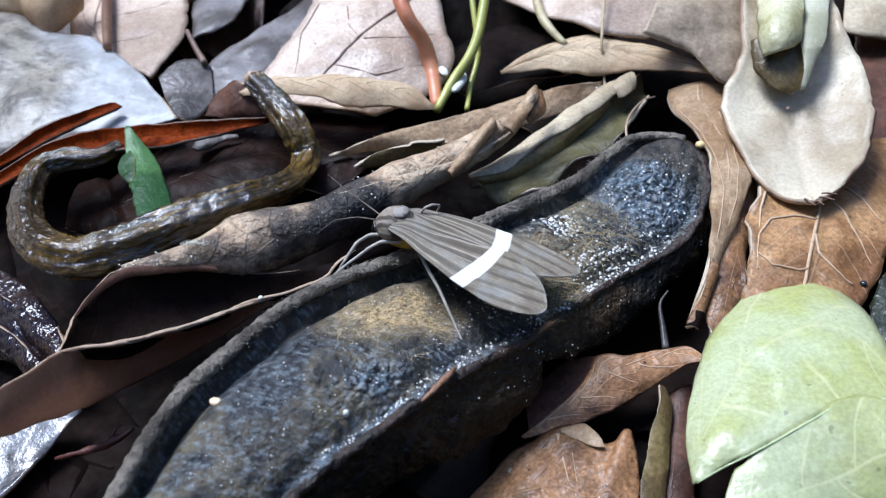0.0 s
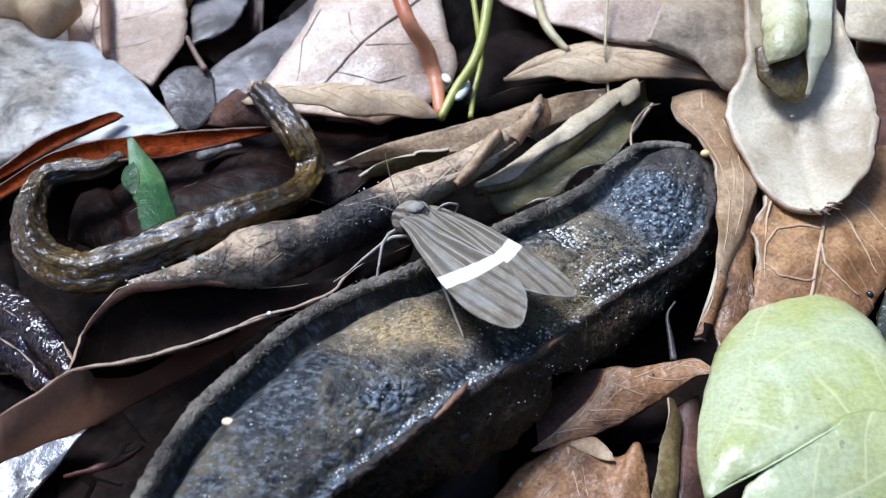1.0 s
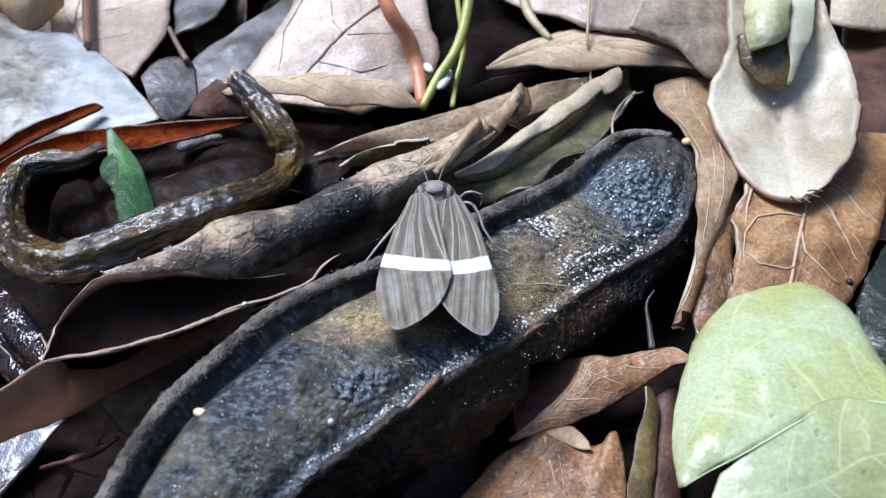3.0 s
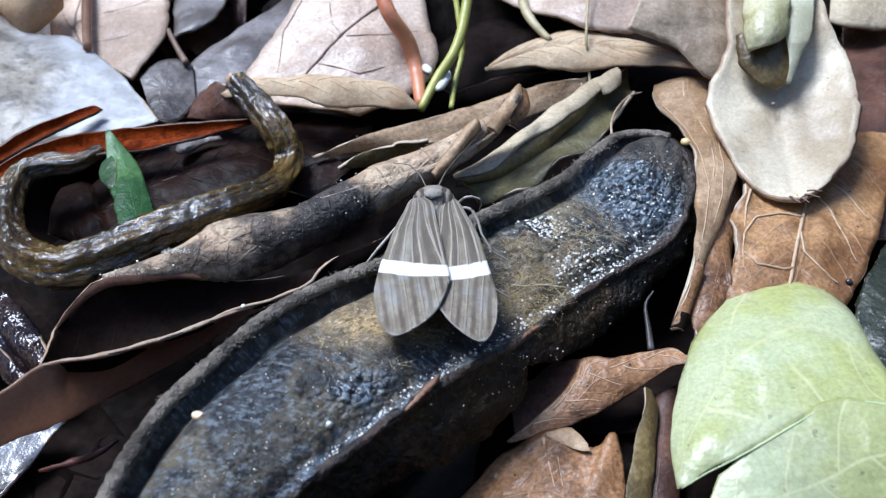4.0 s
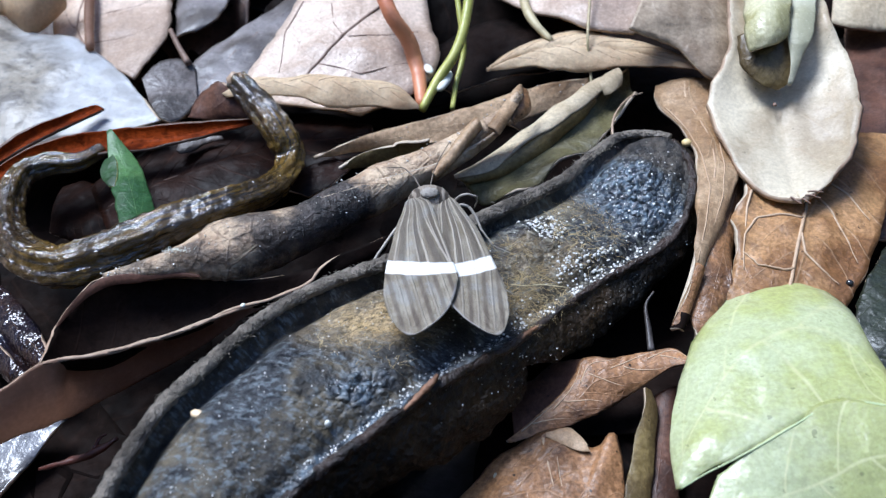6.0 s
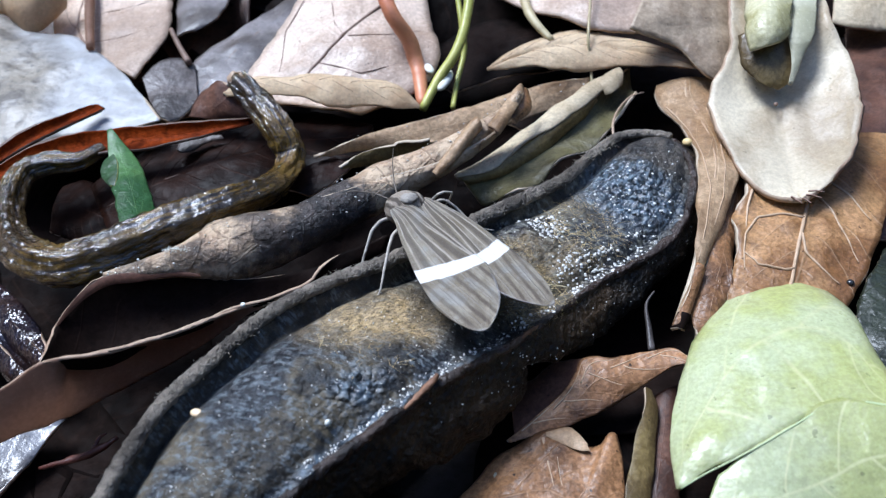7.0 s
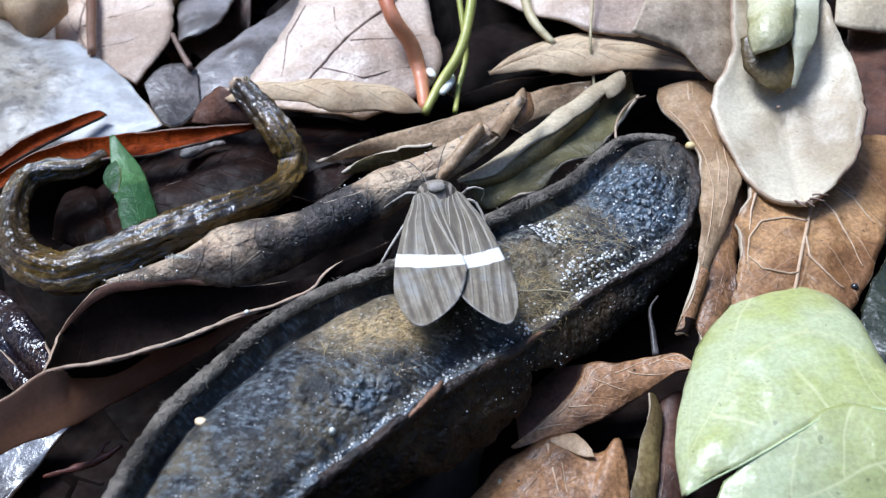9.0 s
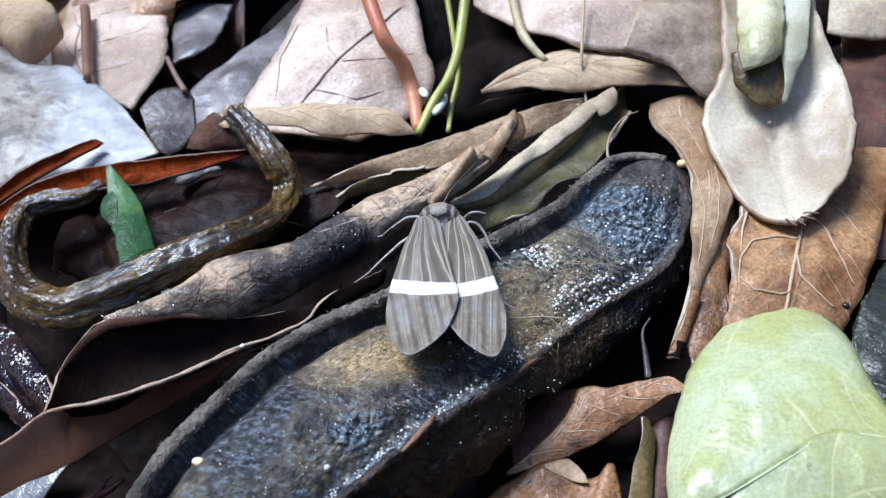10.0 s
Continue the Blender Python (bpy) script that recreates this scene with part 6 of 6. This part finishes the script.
def wing(name, side, parent):
    """A forewing between its leading edge and its inner edge; side is -1 or 1."""
    lead = [(1.15, 1.6, -0.55), (1.72, 0.85, -0.36), (2.15, -0.44, -0.42), (2.78, -1.96, -0.68), (3.26, -3.54, -0.97), (3.76, -5.16, -1.29), (4.05, -6.55, -1.56), (4.25, -8.0, -1.85), (4.15, -9.22, -2.05), (3.86, -10.2, -2.18), (3.48, -11.0, -2.28), (3.05, -11.45, -2.32)]
    back = [(1.0, 1.3, -0.1), (0.4, 0.6, -0.05), (-0.04, -0.04, -0.1), (-0.31, -2.23, -0.5), (-0.54, -3.88, -0.8), (-0.76, -5.47, -1.1), (-0.95, -7.0, -1.38), (-0.75, -7.85, -1.53), (-0.46, -8.71, -1.68), (0.14, -9.87, -1.88), (0.9, -10.66, -2.03), (1.83, -11.27, -2.17), (2.56, -11.56, -2.27), (2.95, -11.52, -2.32)]
    if side > 0:
        lead = [(1.2, 1.7, -0.65), (1.85, 0.95, -0.52), (2.39, -0.44, -0.72), (2.93, -1.79, -1.0), (3.28, -3.12, -1.28), (3.54, -4.69, -1.6), (3.86, -6.43, -1.98), (4.06, -7.88, -2.28), (4.04, -9.09, -2.5), (3.84, -10.3, -2.67), (3.43, -11.3, -2.77), (3.05, -11.85, -2.8)]
        back = [(1.0, 1.3, -0.4), (0.4, 0.5, -0.38), (-0.1, -0.5, -0.52), (-0.3, -3.0, -0.92), (-0.5, -5.5, -1.37), (-0.5, -7.5, -1.77), (-0.15, -8.7, -1.99), (0.41, -9.86, -2.16), (0.94, -10.65, -2.32), (1.82, -11.53, -2.55), (2.52, -11.94, -2.72), (2.95, -11.92, -2.79)]
    a = [Vector((side * x, y, z)) for x, y, z in lead]
    b = [Vector((side * x, y, z)) for x, y, z in back]
    nu, nv = 60, 24
    ea, eb = even(a, nu), even(b, nu)
    rows = []
    for i in range(nu):
        row = []
        for j in range(nv):
            v = j / (nv - 1)
            c = ea[i].lerp(eb[i], v)
            w = (ea[i] - eb[i]).length
            c.z += 0.022 * w * 4 * v * (1 - v) + 0.02 * math.cos(v * 5 * 2 * math.pi) * min(1, w / 2) + 0.05 * noise.noise(Vector((c.x * 0.5, c.y * 0.5, side)))
            row.append(c)
        rows.append(row)
    skin = WING_LEFT if side < 0 else WING_RIGHT
    me = solid(rows, 0.07, [skin, skin], name)
    ob = new(name, me)
    ob.parent = parent
    return tagged(ob, "grey-brown forewing with a white band")


def blob(name, centre, radii, mat, parent, label="", rough=0.06, freq=2.5, power=1.0):
    """A rounded furry or smooth body part."""
    bm = bmesh.new()
    bmesh.ops.create_uvsphere(bm, u_segments=24, v_segments=16, radius=1.0)
    for v in bm.verts:
        d = v.co.copy()
        k = 1 + rough * noise.noise(d * freq + Vector(centre)) + rough * 0.6 * noise.noise(Vector((d.x * 9, d.y * 2.5, d.z * 9)))
        v.co = Vector((d.x * radii[0], d.y * radii[1], d.z * radii[2])) * k * MM
    me = bpy.data.meshes.new(name)
    bm.to_mesh(me)
    bm.free()
    me.materials.append(mat)
    me.polygons.foreach_set("use_smooth", [True] * len(me.polygons))
    ob = new(name, me)
    ob.location = Vector(centre) * MM
    ob.parent = parent
    return tagged(ob, label)


def limb(name, points, radii, mat, parent, label="", bits=()):
    """A jointed leg or feeler whose own origin is its root, so that it can swing."""
    root = Vector(points[0])
    pts = [Vector(p) - root for p in points]
    verts, faces = [], []
    sides = 8
    line = []
    for a, b in zip(pts, pts[1:]):
        for k in range(6):
            line.append(a.lerp(b, k / 6))
    line.append(pts[-1])
    soft = [line[0]] + [(line[i - 1] + line[i] * 2 + line[i + 1]) / 4 for i in range(1, len(line) - 1)] + [line[-1]]
    for i, p in enumerate(soft):
        d = (soft[min(i + 1, len(soft) - 1)] - soft[max(i - 1, 0)]).normalized()
        x = d.orthogonal().normalized()
        y = d.cross(x)
        f = i / (len(soft) - 1) * (len(radii) - 1)
        k = min(int(f), len(radii) - 2)
        r = radii[k] + (radii[k + 1] - radii[k]) * (f - k)
        for s in range(sides):
            t = 2 * math.pi * s / sides
            verts.append((p + (x * math.cos(t) + y * math.sin(t)) * r) * MM)
    for i in range(len(soft) - 1):
        for s in range(sides):
            t = (s + 1) % sides
            faces.append((i * sides + s, i * sides + t, (i + 1) * sides + t, (i + 1) * sides + s))
    faces.append(tuple(reversed(range(sides))))
    faces.append(tuple((len(soft) - 1) * sides + s for s in range(sides)))
    ob = new(name, mesh_from(name, verts, faces, [mat]))
    ob.location = root * MM
    ob.parent = parent
    return tagged(ob, label)


# seconds, place of the shoulders in millimetres, yaw, nose-up tip and sideways lean in degrees
MOTH_ROWS = [
    (0.0, -3.63, 46.84, 12.36, 62.4, -8.0, 1.0),
    (0.2, -3.72, 47.20, 12.35, 60.8, -8.8, 1.0),
    (0.4, -3.78, 47.85, 12.33, 56.5, -9.8, 0.6),
    (0.5, -3.79, 48.25, 12.31, 53.1, -10.2, 0.2),
    (0.7, -3.85, 48.25, 12.33, 53.3, -10.8, 0.1),
    (0.8, -3.75, 48.35, 12.35, 51.0, -10.2, 0.1),
    (1.0, -3.40, 48.69, 12.39, 44.8, -8.9, 0.0),
    (1.2, -3.40, 48.55, 12.36, 46.2, -9.4, 0.2),
    (1.4, -3.60, 48.75, 12.31, 43.8, -10.2, -0.8),
    (1.5, -3.62, 48.92, 12.29, 42.2, -10.0, -1.1),
    (1.8, -3.21, 48.80, 12.34, 36.4, -8.6, -0.2),
    (2.0, -2.60, 48.64, 12.37, 25.7, -8.7, 0.2),
    (2.1, -2.15, 48.60, 12.37, 21.2, -9.6, 1.5),
    (2.2, -1.80, 48.79, 12.36, 16.2, -10.2, 2.3),
    (2.3, -1.68, 48.95, 12.37, 13.0, -9.4, 2.4),
    (2.5, -1.41, 49.27, 12.40, 6.2, -8.1, 1.4),
    (2.7, -1.05, 49.30, 12.38, 2.4, -7.4, 1.2),
    (3.8, -0.94, 48.95, 12.36, 1.5, -7.5, 1.0),
    (4.5, -1.01, 48.86, 12.37, 1.4, -8.0, 0.8),
    (5.0, -0.85, 49.00, 12.36, 1.2, -7.5, 1.0),
    (5.7, -0.92, 49.02, 12.35, 2.9, -8.0, 1.2),
    (6.8, -2.05, 48.65, 12.33, 32.1, -8.5, 1.3),
    (7.0, -2.18, 48.52, 12.34, 36.6, -8.2, 2.0),
    (7.2, -2.48, 48.40, 12.34, 40.8, -8.2, 2.5),
    (7.5, -2.87, 48.74, 12.34, 41.9, -7.7, 2.1),
    (7.8, -3.32, 48.68, 12.33, 41.2, -7.8, 2.0),
    (8.0, -3.19, 48.85, 12.32, 38.0, -7.5, 1.2),
    (8.2, -2.86, 49.00, 12.34, 33.0, -8.8, 1.0),
    (8.4, -2.35, 49.35, 12.37, 26.2, -9.0, 0.6),
    (8.5, -2.00, 49.70, 12.39, 22.1, -8.4, 0.2),
    (8.7, -1.48, 49.75, 12.37, 16.2, -7.8, 0.3),
    (9.0, -0.85, 50.19, 12.35, 8.4, -8.7, 0.1),
    (9.5, -0.72, 50.56, 12.30, 6.5, -9.2, -0.1),
    (9.8, -0.33, 50.95, 12.34, 5.2, -8.2, -0.1),
    (10.0, -0.11, 50.65, 12.37, 2.8, -7.6, 0.0),
]


def moth_pose(x, y, z, yaw, tip, lean):
    return pose(x * MM, y * MM, z * MM, tip) @ pose(0, 0, 0, 0, lean) @ pose(0, 0, 0, 0, 0, yaw)


def build_moth():
    top = new("moth")
    top.empty_display_size = 0.003
    tagged(top, "small grey-brown moth with a white wing band, standing on the pod", "moth")
    thorax = blob("thorax", (0.08, 1.5, -0.98), (1.66, 1.52, 1.22), THORAX, top, "furry grey-brown thorax with dark stripes", 0.03)
    blob("crest", (0.0, -0.46, 1.1), (0.68, 0.6, 0.3), FUR_PALE, thorax, "pale grey tuft", 0.2, 5.0)
    head = blob("head", (0.05, 2.75, -1.35), (0.72, 0.62, 0.62), FUR, top)
    blob("collar", (0.05, 2.55, -1.25), (0.98, 0.32, 0.55), YELLOW, top, "yellow collar")
    blob("eye", (-0.55, 0.2, -0.15), (0.34, 0.36, 0.38), EYE_DARK, head, "black eye", 0.0)
    blob("eye", (0.55, 0.2, -0.15), (0.34, 0.36, 0.38), EYE_DARK, head, "black eye", 0.0)
    blob("chest", (0, 1.0, -1.9), (0.95, 1.6, 0.8), YELLOW, top, "yellowish underside")
    blob("abdomen", (0, -3.8, -1.9), (0.95, 4.6, 0.75), FUR, top, "grey abdomen under the wings")
    wing("forewing", 1, top)
    wing("forewing", -1, top)
    limbs = {}
    limbs["fore_left"] = limb("foreleg", [(-0.6, 1.8, -1.6), (-2.0, 1.95, -1.5), (-3.0, 1.7, -1.8), (-4.3, 0.95, -3.0), (-4.9, 0.6, -3.7), (-5.7, 0.5, -4.1)], [0.15, 0.14, 0.12, 0.1, 0.075, 0.045], LEG, top)
    limbs["mid_left"] = limb("midleg", [(-0.9, 0.6, -1.7), (-2.2, 0.1, -1.6), (-2.9, -0.35, -1.9), (-4.3, -1.4, -2.9), (-5.3, -2.2, -3.7), (-6.3, -2.6, -4.3)], [0.155, 0.145, 0.125, 0.105, 0.085, 0.045], LEG, top)
    limbs["hind_left"] = limb("hindleg", [(-0.8, -0.8, -2.1), (-2.1, -2.6, -2.2), (-3.0, -4.2, -2.6), (-3.9, -5.9, -3.7), (-4.6, -7.4, -4.9)], [0.15, 0.14, 0.12, 0.095, 0.055], LEG, top)
    limbs["fore_right"] = limb("foreleg", [(0.7, 1.6, -1.5), (1.9, 0.9, -0.7), (2.4, 0.65, -0.05), (2.9, 0.5, 0.1), (3.6, 0.5, -0.2), (3.65, 1.0, -1.0), (3.5, 1.4, -1.8)], [0.136, 0.112, 0.096, 0.088, 0.08, 0.064, 0.04], LEG, top)
    limbs["mid_right"] = limb("midleg", [(0.9, 0.8, -1.6), (2.4, 0.35, -0.75), (2.9, 0.1, -0.85), (3.3, -0.6, -1.4), (3.5, -1.4, -2.0), (4.25, -2.3, -3.0), (5.5, -2.55, -3.65)], [0.144, 0.128, 0.12, 0.112, 0.096, 0.072, 0.04], LEG, top)
    limbs["hind_right"] = limb("hindleg", [(0.8, -0.5, -2.1), (2.2, -2.6, -2.6), (3.6, -5.2, -3.4), (4.5, -5.8, -3.9), (5.3, -5.95, -4.4)], [0.144, 0.12, 0.088, 0.064, 0.04], LEG, top)
    limbs["feeler_left"] = limb("antenna", [(-0.3, 2.9, -0.85), (-0.6, 4.3, -0.4), (-1.2, 5.9, -0.3), (-2.4, 7.2, -0.8)], [0.06, 0.045, 0.038, 0.02], FUR, top)
    limbs["feeler_right"] = limb("antenna", [(0.3, 2.9, -0.85), (1.0, 4.6, -0.4), (2.1, 6.6, -0.2), (3.4, 8.6, 0.0)], [0.06, 0.045, 0.038, 0.02], FUR, top)
    return top, limbs


moth, moth_limbs = build_moth()


LEG_TIMES = (0.0, 0.5, 1.0, 1.5, 2.0, 2.5, 2.7, 3.8, 4.0, 4.5, 5.0, 5.5, 5.7, 6.8, 7.0, 7.5, 8.0, 8.5, 9.0, 9.5, 10.0)
LEG_TURNS = {
    "fore_left": (-48, -5, 3, 6, -17, 30, 45, 75, 75, 75, 75, 75, 75, 3, 3, 2, 9, 19, -58, -32, -40),
    "mid_left": (-79, -62, -57, -54, -12, 3, 3, 2, 2, 2, 2, 2, 3, 6, 5, 3, 10, 18, 7, 0, -14),
    "hind_left": (-8, 0, 5, 9, 12, 25, 25, 25, 25, 25, 25, 25, 25, 20, 20, 20, 20, 22, 25, 25, 25),
    "fore_right": (-30, -30, -25, -20, -10, 0, 0, 0, 0, 0, 0, 0, 0, -8, -8, -12, -12, -6, 0, 2, 2),
    "mid_right": (-35, -35, -30, -20, 33, 8, 4, 0, 0, 0, 0, 0, 0, 11, 8, 2, 6, 0, -5, -10, 6),
    "hind_right": (-25, -25, -22, -20, -15, -5, -5, 0, 0, 0, 0, 0, 0, -15, -15, -20, -20, -12, -4, -2, 0),
}


def motions():
    """The moth turns to and fro on the pod; its legs swing to keep their footing and its feelers wave."""
    walk(moth, [(row[0], moth_pose(*row[1:])) for row in MOTH_ROWS])
    for name, ob in moth_limbs.items():
        at = ob.location
        if name in LEG_TURNS:
            rows = [(t, pose(at.x, at.y, at.z, 0, 0, turn)) for t, turn in zip(LEG_TIMES, LEG_TURNS[name])]
        else:
            late = 0.0 if name.endswith("left") else 1.3
            rows = [(row[0], pose(at.x, at.y, at.z, 5 * math.sin(1.7 * row[0]), 0, 10 * math.sin(2.1 * row[0] + late) + (0 if late else row[4] * 0.4))) for row in MOTH_ROWS]
        walk(ob, rows)


motions()
